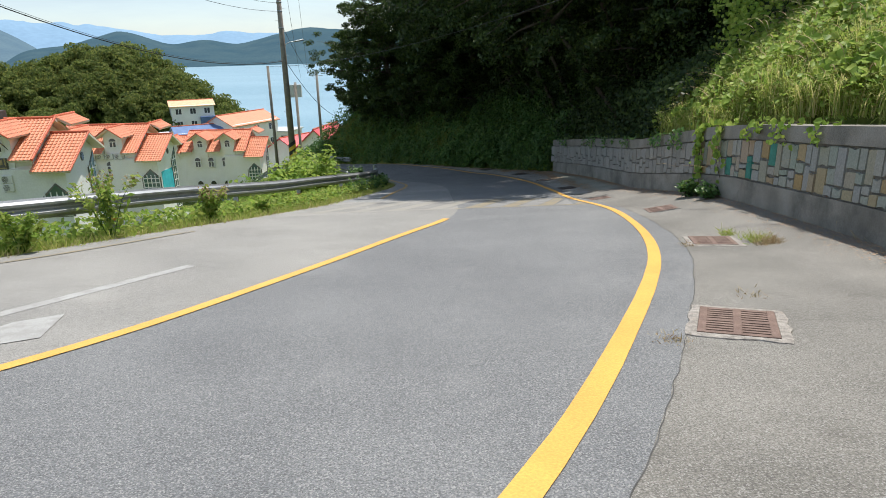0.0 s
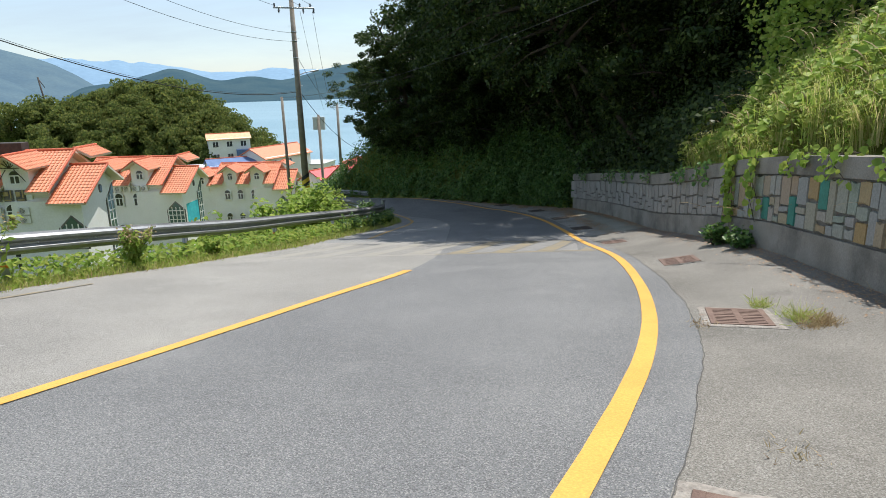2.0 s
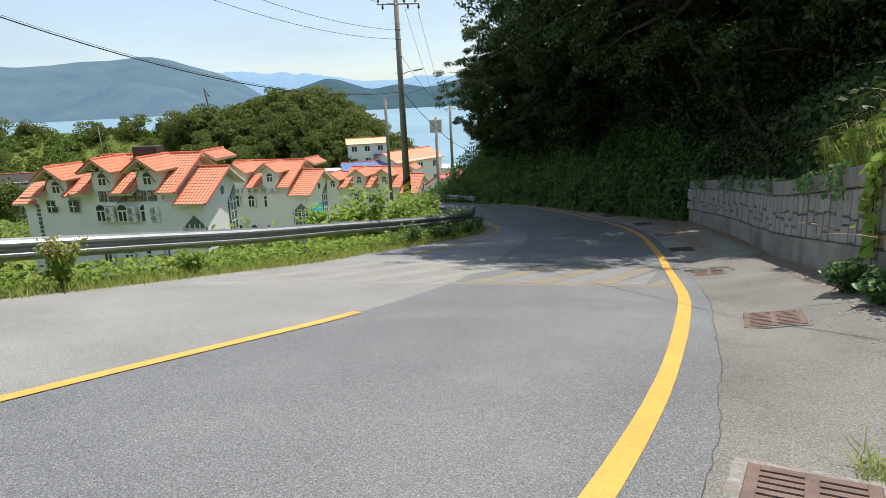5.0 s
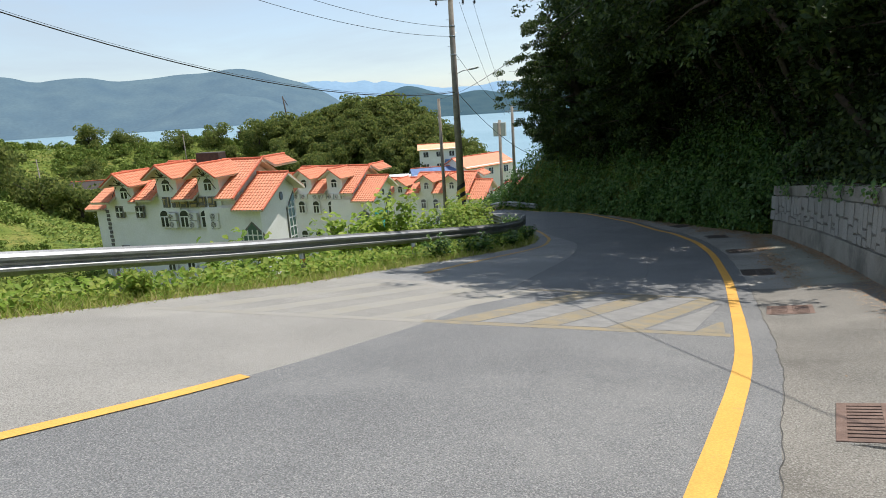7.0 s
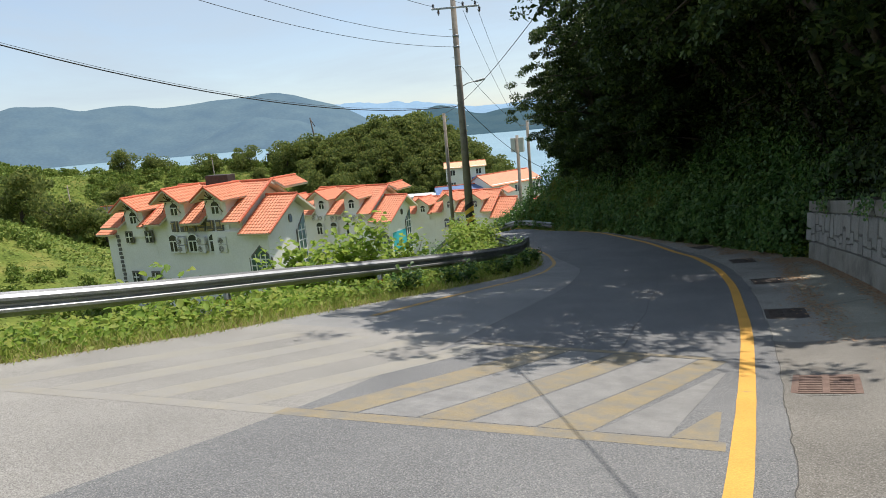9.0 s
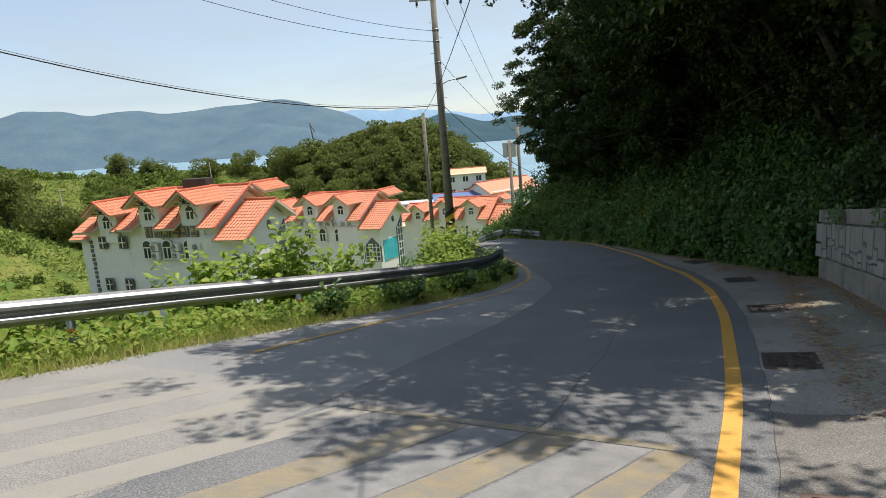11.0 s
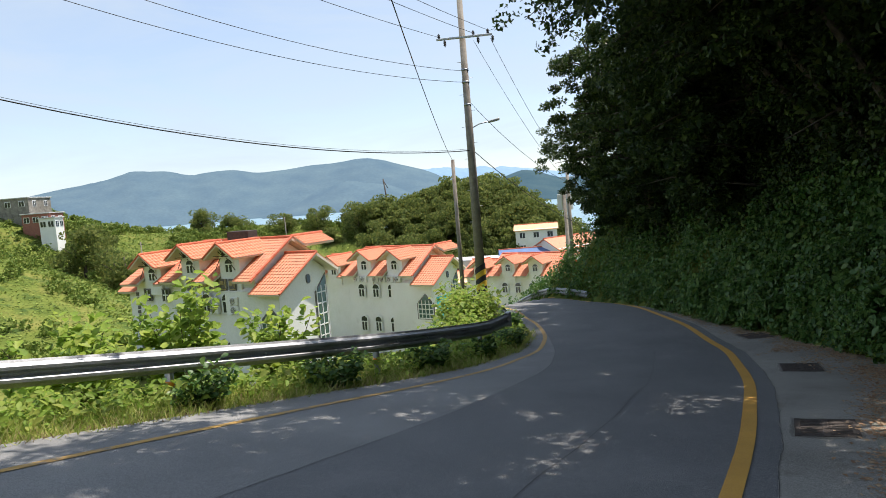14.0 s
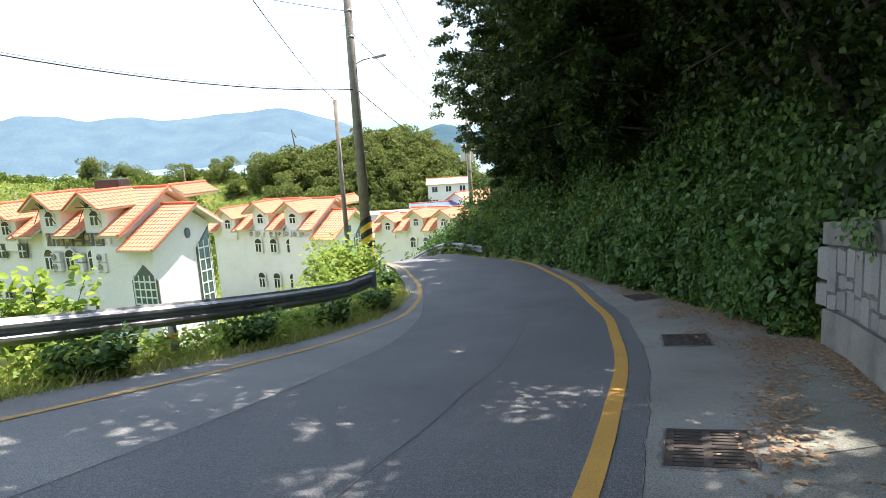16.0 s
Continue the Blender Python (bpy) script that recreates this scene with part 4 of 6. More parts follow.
def house(tip, yaw, label, wing_mural=False, sign=False, timber=False, left_wing=False, base=None):
    """tip: the front corner of the wing's eave. Local axes: x along the front, y into the house, z up from the eave."""
    m = pose(*tip, 0, 0, yaw)
    h = tagged(empty("house", m), label, "house", "white houses in the valley")
    V = Vector
    X, Y, Z = V((1, 0, 0)), V((0, 1, 0)), V((0, 0, 1))
    low = (base if base is not None else -9.0)
    # wing: gable end faces +x
    wx0, wb, wa, wh, wc = -2.95, 6.45, 4.1, 2.4, 0.95
    o = 0.72
    # main block: ridge along x
    ml, ma, me_z, mr_y, mr_z, mb_y = -12.1, -2.6, 0.91, 4.5, 3.54, 9.0
    fl = -16.9
    # walls as closed blocks under the roofs
    bm = bmesh.new()
    extrude_outline(bm, [(o, low), (wb - o, low), (wb - o, wc + 0.1), (wa, wh - 0.3), (o, 0.12)], V((wx0 - 3.0, 0, 0)), Y, Z, -wx0 + 3.0 - o)
    part("wall", bm, M_PLASTER, h, "white rendered gable wing wall")
    bm = bmesh.new()
    extrude_outline(bm, [(o + 0.35, low), (mb_y - o, low), (mb_y - o, me_z + 0.12), (mr_y, mr_z - 0.3), (o + 0.35, me_z + 0.12)], V((ml, 0, 0)), Y, Z, ma - ml - 0.6)
    part("wall", bm, M_PLASTER, h, "white rendered main wall")
    bm = bmesh.new()
    extrude_outline(bm, [(o + 0.35, low), (7.4, low), (7.4, 0.85), (3.9, 2.65), (o + 0.35, 0.85)], V((fl + 0.6, 0, 0)), Y, Z, ml - fl - 0.61)
    part("wall", bm, M_PLASTER, h, "white rendered end wall")
    roof_slope(h, (fl, 2.2, 1.935), (ml, 2.2, 1.935), (ml, 3.9, 2.85), (fl, 3.9, 2.85))
    for a0, a1 in ((fl, -14.9), (-12.9, ml)):
        roof_slope(h, (a0, 0.0, 0.75), (a1, 0.0, 0.75), (a1, 2.2, 1.935), (a0, 2.2, 1.935))
    roof_slope(h, (ml, 7.8, 0.75), (fl, 7.8, 0.75), (fl, 3.9, 2.85), (ml, 3.9, 2.85))
    ridge_cap(h, (fl, 3.9, 2.92), (ml, 3.9, 2.92))
    ridge_cap(h, (ml - 0.03, 0.0, me_z + 0.05), (ml - 0.03, mr_y, mr_z + 0.05), 0.09)
    # wing roof
    roof_slope(h, (wx0, 0, 0), (0, 0, 0), (0, wa, wh), (wx0, wa, wh))
    roof_slope(h, (0, wb, wc), (wx0, wb, wc), (wx0, wa, wh), (0, wa, wh))
    ridge_cap(h, (wx0, wa, wh + 0.07), (0.02, wa, wh + 0.07))
    # main roof
    # the front slope: whole above, and below only between the dormers, whose walls rise through the eave
    mid_y, mid_z = 2.4, me_z + (mr_z - me_z) * 2.4 / mr_y
    roof_slope(h, (ml, mid_y, mid_z), (ma, mid_y, mid_z), (ma, mr_y, mr_z), (ml, mr_y, mr_z))
    for a0, a1 in ((-4.35, ma), (-8.45, -6.35), (ml, -10.45)):
        roof_slope(h, (a0, 0.0, me_z), (a1, 0.0, me_z), (a1, mid_y, mid_z), (a0, mid_y, mid_z))
    roof_slope(h, (ma, mb_y, me_z), (ml, mb_y, me_z), (ml, mr_y, mr_z), (ma, mr_y, mr_z))
    ridge_cap(h, (ml, mr_y, mr_z + 0.07), (ma, mr_y, mr_z + 0.07))
    ridge_cap(h, (ma + 0.03, 0.0, me_z + 0.05), (ma + 0.03, mr_y, mr_z + 0.05), 0.09)
    ridge_cap(h, (0.0, 0.0, 0.05), (0.0, wa, wh + 0.05), 0.08)
    # rear cross roof behind the ridge
    roof_slope(h, (ma + 1.0, 4.9, 2.95), (ma + 1.0, 8.2, 2.95), (ma - 0.2, 8.2, 3.6), (ma - 0.2, 4.9, 3.6))
    ridge_cap(h, (ma - 0.2, 4.7, 3.66), (ma - 0.2, 8.2, 3.66))
    # chimney block on the ridge
    if sign:
        box("chimney", (-7.6, mr_y, mr_z + 0.25), (2.3, 1.0, 0.95), M_DARK, h, "dark brown chimney block", bevel=0.03)
    # dormers
    for k, dx in enumerate((-5.35, -9.45, -13.9)):
        drop = -0.55 if k == 2 else 0.0
        half, ez, top = 1.55, 2.62 + drop, 3.62 + drop
        bm = bmesh.new()
        extrude_outline(bm, [(-1.0, -0.2), (1.0, -0.2), (1.0, ez + 0.22), (0, top - 0.2), (-1.0, ez + 0.22)], V((dx, 4.0, 0)), X, Z, 3.1 + 0.02 * k)
        dorm = part("dormer", bm, M_PLASTER, h, "white gabled roof dormer")
        for s in (-1, 1):
            run = 3.0
            ea, eb = V((dx + s * half, -0.1, ez - 0.05)), V((dx + s * half, run, ez - 0.05))
            ra, rb = V((dx, -0.1, top)), V((dx, run + 1.1, top))
            bm = bmesh.new()
            slab(bm, [ea, eb, rb, ra], 0.12)
            part("roof_board", bm, M_SOFFIT, dorm)
            bm = bmesh.new()
            tile_slope(bm, ea, Y, (ra - ea).normalized(), run + 1.1, (ra - ea).length)
            part("roof_tiles", bm, M_TILE, dorm)
            bm = bmesh.new()
            add_tube(bm, [ea + V((0, -0.02, 0.05)), ra + V((0, -0.02, 0.06))], 0.07, 7)
            part("verge_tiles", bm, M_RIDGE, dorm, "red verge tiles")
        bm = bmesh.new()
        n = 11
        for i in range(n):
            p, q = V((dx, -0.12 + 4.1 * i / n, top + 0.06)), V((dx, -0.12 + 4.1 * (i + 1.05) / n, top + 0.06))
            add_tube(bm, [p, q], [0.11, 0.09], 8)
        part("ridge_tiles", bm, M_RIDGE, dorm)
        hz = ez + 0.1
        ww, wh_ = 0.8, 1.0
        window(dorm, V((dx, 0.885 - 0.02 * k, 1.45 + drop)), X, Z, arch(ww, wh_), None, arched_bars(ww, wh_))
        if timber:
            c = V((dx, 0.42, hz - 0.02))
            for ang, ln in ((0, 1.0), (180, 1.0), (60, 0.75), (90, 0.8), (120, 0.75), (35, 0.6), (145, 0.6)):
                d = V((math.cos(radians(ang)), 0, math.sin(radians(ang))))
                tube("timber_bracket", [c, c + d * ln], 0.035, M_DARK, dorm, 6)
            for s in (-1, 1):
                tube("timber_bracket", [c + V((s * 0.3, 0, -0.1)), c + V((s * 1.0, 0.05, -1.0))], 0.03, M_DARK, dorm, 6)
    # front wall openings, below the eave
    yf = 0.9 - 0.006
    for i, dx in enumerate((-3.85, -6.0, -8.1, -10.1)):
        window(h, V((dx, yf, -1.5)), X, Z, arch(0.85, 1.42), None, arched_bars(0.85, 1.42))
        window(h, V((dx, yf, -5.2)), X, Z, arch(0.82, 1.6), None, arched_bars(0.82, 1.6))
    if sign:
        for dx in (-12.6, -14.75):
            for z in (-0.6, -4.0):
                window(h, V((dx, yf, z)), X, Z, [(-0.3, 0), (0.3, 0), (0.3, 0.8), (-0.3, 0.8)], None, ((0, 0, 0, 0.8), (-0.3, 0.42, 0.3, 0.42)), M_STONETRIM, 0.13, "small window in a dark stone surround")
    # gable wall, facing +x
    xg = -o + 0.006
    AX, AZ = Y, Z
    window(h, V((xg, 3.75, 0.55)), AX, AZ, [(0.18 * math.cos(6.2832 * i / 14), 0.30 * math.sin(6.2832 * i / 14)) for i in range(14)], None, (), M_STONETRIM, 0.05, "small oval window high in the gable")
    # corner window, pentagon shaped, on the front of the wing
    wv = [(-0.95, -1.2), (0.95, -1.2), (0.95, 0.25), (0, 1.25), (-0.95, 0.25)]
    bars = [(-0.95, z, 0.95, z) for z in (-1.15, -0.7, -0.2, 0.3)] + [(x, -1.2, x, 0.7) for x in (-0.9, -0.45, 0, 0.45, 0.9)]
    window(h, V((-1.6, o - 0.006, -2.35)), X, Z, wv, M_GREENGLASS, bars, M_STONETRIM, 0.12, "pointed multi-pane window with dark stone edge")
    # tall stair window at the back corner of the gable
    tv = [(-0.55, -7.2), (0.55, -7.2), (0.55, 0.55), (-0.55, -0.75)]
    bars = [(-0.55, z, 0.55, z) for z in (-7.1, -6.3, -5.5, -4.7, -3.9, -3.1, -2.3, -1.5, -0.7)] + [(x, -7.2, x, -0.2) for x in (-0.5, 0, 0.5)]
    window(h, V((xg, wb - o - 0.75, 0.1)), AX, AZ, tv, M_GREENGLASS, bars, M_STONETRIM, 0.10, "tall slanted stair window of green glass")
    if wing_mural:
        box("mural", (xg + 0.012, 2.9, -2.6), (0.02, 3.0, 2.3), M_TURQUOISE, h, "turquoise sea mural on the gable wall")
    if left_wing:
        bm = bmesh.new()
        extrude_outline(bm, [(1.6, low), (8.6, low), (8.6, 0.3), (5.1, 2.2), (1.6, 0.3)], V((fl - 1.2, 0, 0)), Y, Z, 1.9)
        part("wall", bm, M_PLASTER, h, "white rendered side wing wall")
        roof_slope(h, (fl - 1.9, 1.0, 0.0), (fl + 0.3, 1.0, 0.0), (fl + 0.3, 5.1, 2.3), (fl - 1.9, 5.1, 2.3))
        ridge_cap(h, (fl - 1.9, 5.1, 2.37), (fl + 0.3, 5.1, 2.37))
        for k in range(3):
            window(h, V((fl - 1.21, 2.6 + 1.9 * k, -1.6)), -Y, Z, arch(0.8, 1.5), None, arched_bars(0.8, 1.5))
        bm = bmesh.new()
        for k in range(24):
            add_box(bm, (fl + 0.6 + 0.05 * (k % 2), o + 0.33, -0.15 - 0.36 * k), (0.34, 0.10, 0.28), None, 0.03)
        part("quoin", bm, M_STONETRIM, h, "dark stone quoins at the corner")
    # downpipe
    tube("downpipe", [(-2.95, yf - 0.08, 0.7), (-2.95, yf - 0.08, low)], 0.05, M_FRAME, h, 8)
    if sign:
        # board letters along the wall, drawn as plain strokes
        s = tagged(empty("shop_sign", m @ pose(-7.4, yf - 0.12, 0.62)), "weathered ochre letter boards over the windows", "sign")
        strokes = (((-0.2, 0.25, 0.35, 0.08), (-0.2, 0, 0.08, 0.45), (0.22, 0, 0.08, 0.8)), ((-0.2, 0.1, 0.3, 0.3), (0.12, 0, 0.08, 0.8), (0.3, 0, 0.08, 0.8)), ((-0.15, 0.05, 0.4, 0.4), (0.2, 0, 0.08, 0.8)),
                   ((0, 0.28, 0.36, 0.2), (0, 0, 0.7, 0.08), (0, -0.28, 0.5, 0.2)), ((-0.15, 0.12, 0.34, 0.3), (0.2, 0.1, 0.08, 0.6), (-0.05, -0.34, 0.45, 0.08)), ((-0.15, 0.1, 0.3, 0.34), (0.2, 0.1, 0.08, 0.6), (0, -0.34, 0.5, 0.08)))
        for k, st in enumerate(strokes):
            bm = bmesh.new()
            for (a, b, w, t) in st:
                add_box(bm, (-2.25 + 0.9 * k + a, 0, b), (w, 0.07, t))
            part("letter", bm, M_SIGN, s)
            box("backing", (-2.25 + 0.9 * k, 0.05, -0.02), (0.74, 0.03, 0.86), M_STONETRIM, s)
        for dx in (-5.0, -7.1, -9.15):
            for z in (-0.55, -1.2):
                ac_unit(m @ pose(dx, yf, z))
    elif wing_mural:
        for k in range(6):
            ac_unit(m @ pose(-4.9 - 1.0 * k - (0.6 if k > 3 else 0), yf, 0.5))
    return h


house((-27.28, 47.91, -6.88), 3.0, "white three-storey guest house with orange tile roof and sign", sign=True, timber=True, left_wing=True, base=-9.5)
house((-30.09, 70.56, -9.93), -1.2, "white guest house with orange roof and turquoise mural", wing_mural=True, base=-9)
house((-25.49, 95.46, -13.74), -1.3, "white guest house with orange tile roof near the shore", base=-9)


# ---- other buildings of the village ----
def village_house(x, y, z, w, d, h, yaw, wall_mat, roof_mat, label, pitch=0.28, storeys=2, cols=3, floor=-28.0, flat=False):
    """A plain building: walls, a gabled or flat roof and rows of windows on the two sides that face the road."""
    v = tagged(empty("village_house", pose(x, y, z, 0, 0, yaw)), label, "house", "houses of the village")
    low = min(-h, floor - z)
    bm = bmesh.new()
    rise = 0.0 if flat else pitch * d / 2
    out = [(-d / 2, low), (d / 2, low), (d / 2, 0)] + ([] if flat else [(0, rise)]) + [(-d / 2, 0)]
    extrude_outline(bm, out, Vector((-w / 2, 0, 0)), Vector((0, 1, 0)), Vector((0, 0, 1)), w)
    part("wall", bm, wall_mat, v)
    if flat:
        box("roof", (0, 0, 0.12), (w + 0.5, d + 0.5, 0.24), roof_mat, v, bevel=0.03)
    else:
        for s in (-1, 1):
            bm = bmesh.new()
            slab(bm, [(-w / 2 - 0.4, s * (d / 2 + 0.4), -0.02 - pitch * 0.4), (w / 2 + 0.4, s * (d / 2 + 0.4), -0.02 - pitch * 0.4), (w / 2 + 0.4, 0, rise + 0.12), (-w / 2 - 0.4, 0, rise + 0.12)], 0.14)
            part("roof", bm, roof_mat, v)
        ridge_cap(v, (-w / 2 - 0.4, 0, rise + 0.16), (w / 2 + 0.4, 0, rise + 0.16), 0.10)
    for f in range(storeys):
        for c in range(cols):
            fx = -w / 2 + w * (c + 0.5) / cols
            window(v, Vector((fx, -d / 2 - 0.004, -1.9 - 2.9 * f)), Vector((1, 0, 0)), Vector((0, 0, 1)), [(-0.6, 0), (0.6, 0), (0.6, 1.2), (-0.6, 1.2)], None, ((0, 0, 0, 1.2),), label="sliding window")
            if c < 2:
                window(v, Vector((w / 2 + 0.004, -d / 4 + c * d / 2, -1.9 - 2.9 * f)), Vector((0, 1, 0)), Vector((0, 0, 1)), [(-0.5, 0), (0.5, 0), (0.5, 1.2), (-0.5, 1.2)], None, ((0, 0, 0, 1.2),), label="sliding window")
    return v


fh = village_house(-58.0, 158.0, -10.6, 9.5, 8.0, 9.0, 24, M_PLASTER, M_TANROOF, "white two-storey house with pale orange hipped roof", 0.22, 2, 3)
box("annex", (3.2, -4.3, -4.2), (3.6, 2.0, 3.2), M_BLUESHEET, fh, "blue sheet annex", bevel=0.05)
village_house(-37.5, 128.0, -11.8, 13.0, 7.0, 7.5, 65, M_PLASTER, M_TILE, "long white house with two-tier orange roof", 0.45, 2, 3)
village_house(-33.5, 136.0, -14.6, 10.0, 7.0, 6.0, -10, M_PLASTER, M_GREYSHEET, "white flat-roofed block by the shore", 0.2, 2, 4, flat=True)
village_house(-17.2, 104.0, -13.6, 10.0, 7.5, 6.5, 78, M_PLASTER, M_REDSHEET, "white house with steep red sheet roof", 0.85, 2, 3)
village_house(-24.0, 112.0, -14.4, 7.0, 6.0, 6.0, 60, M_PLASTER, M_REDSHEET, "white house with red sheet roof near the shore", 0.5, 2, 2)
village_house(-50.0, 112.0, -15.6, 13.0, 7.0, 6.0, 8, M_PLASTER, M_TANROOF, "low house with a faded pink tile roof", 0.35, 1, 3)
village_house(-61.0, 108.0, -17.2, 10.0, 7.0, 6.0, -4, M_PLASTER, M_TANROOF, "low house with a faded orange tile roof", 0.35, 1, 3)
village_house(-57.0, 124.0, -13.8, 12.0, 6.0, 5.0, 20, M_GREYSHEET, M_GREYSHEET, "long grey flat-roofed shed", 0.1, 1, 4, flat=True)
village_house(-44.0, 121.0, -12.6, 8.0, 6.0, 5.0, 30, M_PLASTER, M_BLUESHEET, "white house with a blue sheet roof", 0.3, 1, 2)
village_house(-96.0, 91.0, -10.5, 9.0, 6.0, 4.0, 20, M_PLASTER, M_DARK, "low house with a dark roof below the field", 0.35, 1, 2)
village_house(-152.0, 94.0, 2.2, 6.5, 5.0, 2.6, 30, M_BRICK, M_GREYSHEET, "red brick house with grey flat roof on the hill", 0.2, 1, 3, floor=-8, flat=True)
village_house(-146.5, 93.0, 1.0, 3.6, 3.0, 2.4, 30, M_PLASTER, M_GREYSHEET, "small white annex on the hill", 0.2, 1, 2, floor=-8, flat=True)
village_house(-162.0, 94.0, 6.2, 10.0, 8.0, 7.0, 30, M_WALL, M_GREYSHEET, "grey flat-roofed house on the hill", 0.2, 1, 3, floor=-8, flat=True)
village_house(-128.5, 174.0, -4.6, 5.0, 3.0, 2.6, 5, M_DARK, M_DARK, "small dark brown hut on the field", 0.05, 0, 1, floor=-12, flat=True)


def field_pole(x, y, h):
    p = tagged(empty("utility_pole", pose(x, y, terrain(x, y))), "far thin utility pole in the fields", "utility pole", "poles in the fields")
    tube("shaft", [(0, 0, -0.5), (0, 0, h)], [0.16, 0.1], M_POLE, p, 8)
    box("cross_arm", (0, 0, h - 0.5), (1.8, 0.1, 0.1), M_DARK, p)


field_pole(-112, 92, 11)
field_pole(-118, 136, 11)
field_pole(-105, 108, 8)
crane = tagged(empty("crane", pose(-108, 168, 0)), "thin green lattice crane mast behind the trees", "crane")
tube("mast", [(0, 0, -8), (-1.6, 0, 5.0)], 0.2, M_DARK, crane, 6)
tube("jib", [(-1.55, 0, 4.6), (-0.2, 0, 2.4)], 0.1, M_DARK, crane, 6)


# ---- mountains across the bay ----
def mountains(name, az0, az1, dist, depth, heights, mat, label, rough=0.12, step=0.35):
    """A range of hills: its crest follows a few heights along the compass, roughened by noise, and falls to the sea on both sides."""
    azs = np.arange(az0, az1 + 1e-6, step)
    ka, kh = [p[0] for p in heights], [p[1] for p in heights]
    verts, faces = [], []
    rows = (0.0, 0.25, 0.5, 0.75, 1.0, 1.4)
    for a in azs:
        hgt = np.mean([np.interp(a + d, ka, kh) for d in (-0.5, 0, 0.5)])
        hgt *= 1 + rough * (noise.noise((a * 0.35, dist * 0.01, 2)) + 0.5 * noise.noise((a * 1.1, dist * 0.01, 4)) + 0.2 * noise.noise((a * 3.1, dist * 0.01, 6)))
        for r in rows:
            f = r if r <= 1 else 1 - (r - 1) / 0.4
            z = -31 + (hgt + 31) * (f ** 0.85) * (1 + 0.10 * (1 - f) * noise.noise((a * 1.3, r * 4, dist * 0.01)))
            d = dist - depth * (1 - r)
            verts.append((-math.sin(radians(a)) * d, math.cos(radians(a)) * d, z))
    k = len(rows)
    for j in range(len(azs) - 1):
        for i in range(k - 1):
            faces.append((j * k + i, (j + 1) * k + i, (j + 1) * k + i + 1, j * k + i + 1))
    tagged(link_mesh(name, verts, faces, mat, smooth=True), label, "mountain", kind="structure")


def el_height(d, el):
    return d * math.tan(radians(el))


D = 4250
mountains("backdrop_far", -40, 110, D, 500, [(-40, 70), (10, el_height(D, 1.2)), (17, el_height(D, 1.6)), (21, el_height(D, 1.1)), (28, el_height(D, 2.25)), (35, el_height(D, 2.4)), (50, el_height(D, 2.6)), (62, el_height(D, 1.4)), (75, el_height(D, 1.0)), (110, 60)], M_FAR0, "far mountains across the bay, tinted pale blue with haze", 0.14)
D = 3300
mountains("backdrop_mid", 29, 78, D, 700, [(29, -25), (31, el_height(D, 1.1)), (33, el_height(D, 2.27)), (34.9, el_height(D, 2.84)), (36.9, el_height(D, 3.51)), (38.6, el_height(D, 3.85)), (40.9, el_height(D, 3.63)), (43.4, el_height(D, 3.53)), (45.8, el_height(D, 3.28)), (47.8, el_height(D, 3.15)), (49.6, el_height(D, 3.62)), (51.5, el_height(D, 3.55)), (53.3, el_height(D, 3.36)), (54.8, el_height(D, 3.82)), (56.3, el_height(D, 3.78)), (57.2, el_height(D, 4.05)), (59.4, el_height(D, 3.34)), (61, el_height(D, 3.1)), (62.4, el_height(D, 2.88)), (64.6, el_height(D, 2.47)), (68, el_height(D, 1.6)), (72, el_height(D, 0.5)), (78, -25)], M_FAR1, "wooded mountain ridge across the bay, tinted blue with haze", 0.02)
D = 2600
mountains("backdrop_headland", 33, 48, D, 350, [(33, -28), (36, el_height(D, 1.2)), (40, el_height(D, 2.0)), (43, el_height(D, 1.2)), (47, -28)], M_FAR1, "dark wooded headland across the water, tinted blue with haze", 0.08)
D = 1900
mountains("backdrop_cones", 2, 33, D, 420, [(2, el_height(D, 1.1)), (7, el_height(D, 1.5)), (10.5, el_height(D, 1.75)), (13.5, el_height(D, 1.05)), (16, el_height(D, 0.5)), (18.5, el_height(D, 0.95)), (21, el_height(D, 0.55)), (24.4, el_height(D, 1.75)), (28, el_height(D, 0.7)), (31, el_height(D, 0.4)), (33, -28)], M_FAR2, "green cone-shaped hills on the far shore, tinted with haze", 0.06)


# ---- foliage ----
def unit(rng, n):
    v = rng.normal(size=(n, 3))
    return v / np.linalg.norm(v, axis=1)[:, None]


def leaf_quads(rng, centres, size, normals=None, long=1.5, droop=0.35, spread=0.9):
    """A pointed leaf at each centre, folded a little along its rib. centres N x 3."""
    n = len(centres)
    nr = unit(rng, n) * spread + (normals if normals is not None else np.array((0, 0, 0.7)))
    nr /= np.linalg.norm(nr, axis=1)[:, None]
    t = unit(rng, n)
    t[:, 2] -= droop
    t -= nr * (t * nr).sum(1)[:, None]
    t /= np.linalg.norm(t, axis=1)[:, None] + 1e-9
    b = np.cross(nr, t)
    s = (size * rng.uniform(0.6, 1.35, n))[:, None]
    v = np.empty((n, 4, 3))
    v[:, 0] = centres - t * s * long * 0.5
    v[:, 1] = centres + b * s * 0.5 + nr * s * 0.10 - t * s * 0.1
    v[:, 2] = centres + t * s * long * 0.5 - nr * s * 0.12
    v[:, 3] = centres - b * s * 0.5 + nr * s * 0.10 - t * s * 0.1
    return v


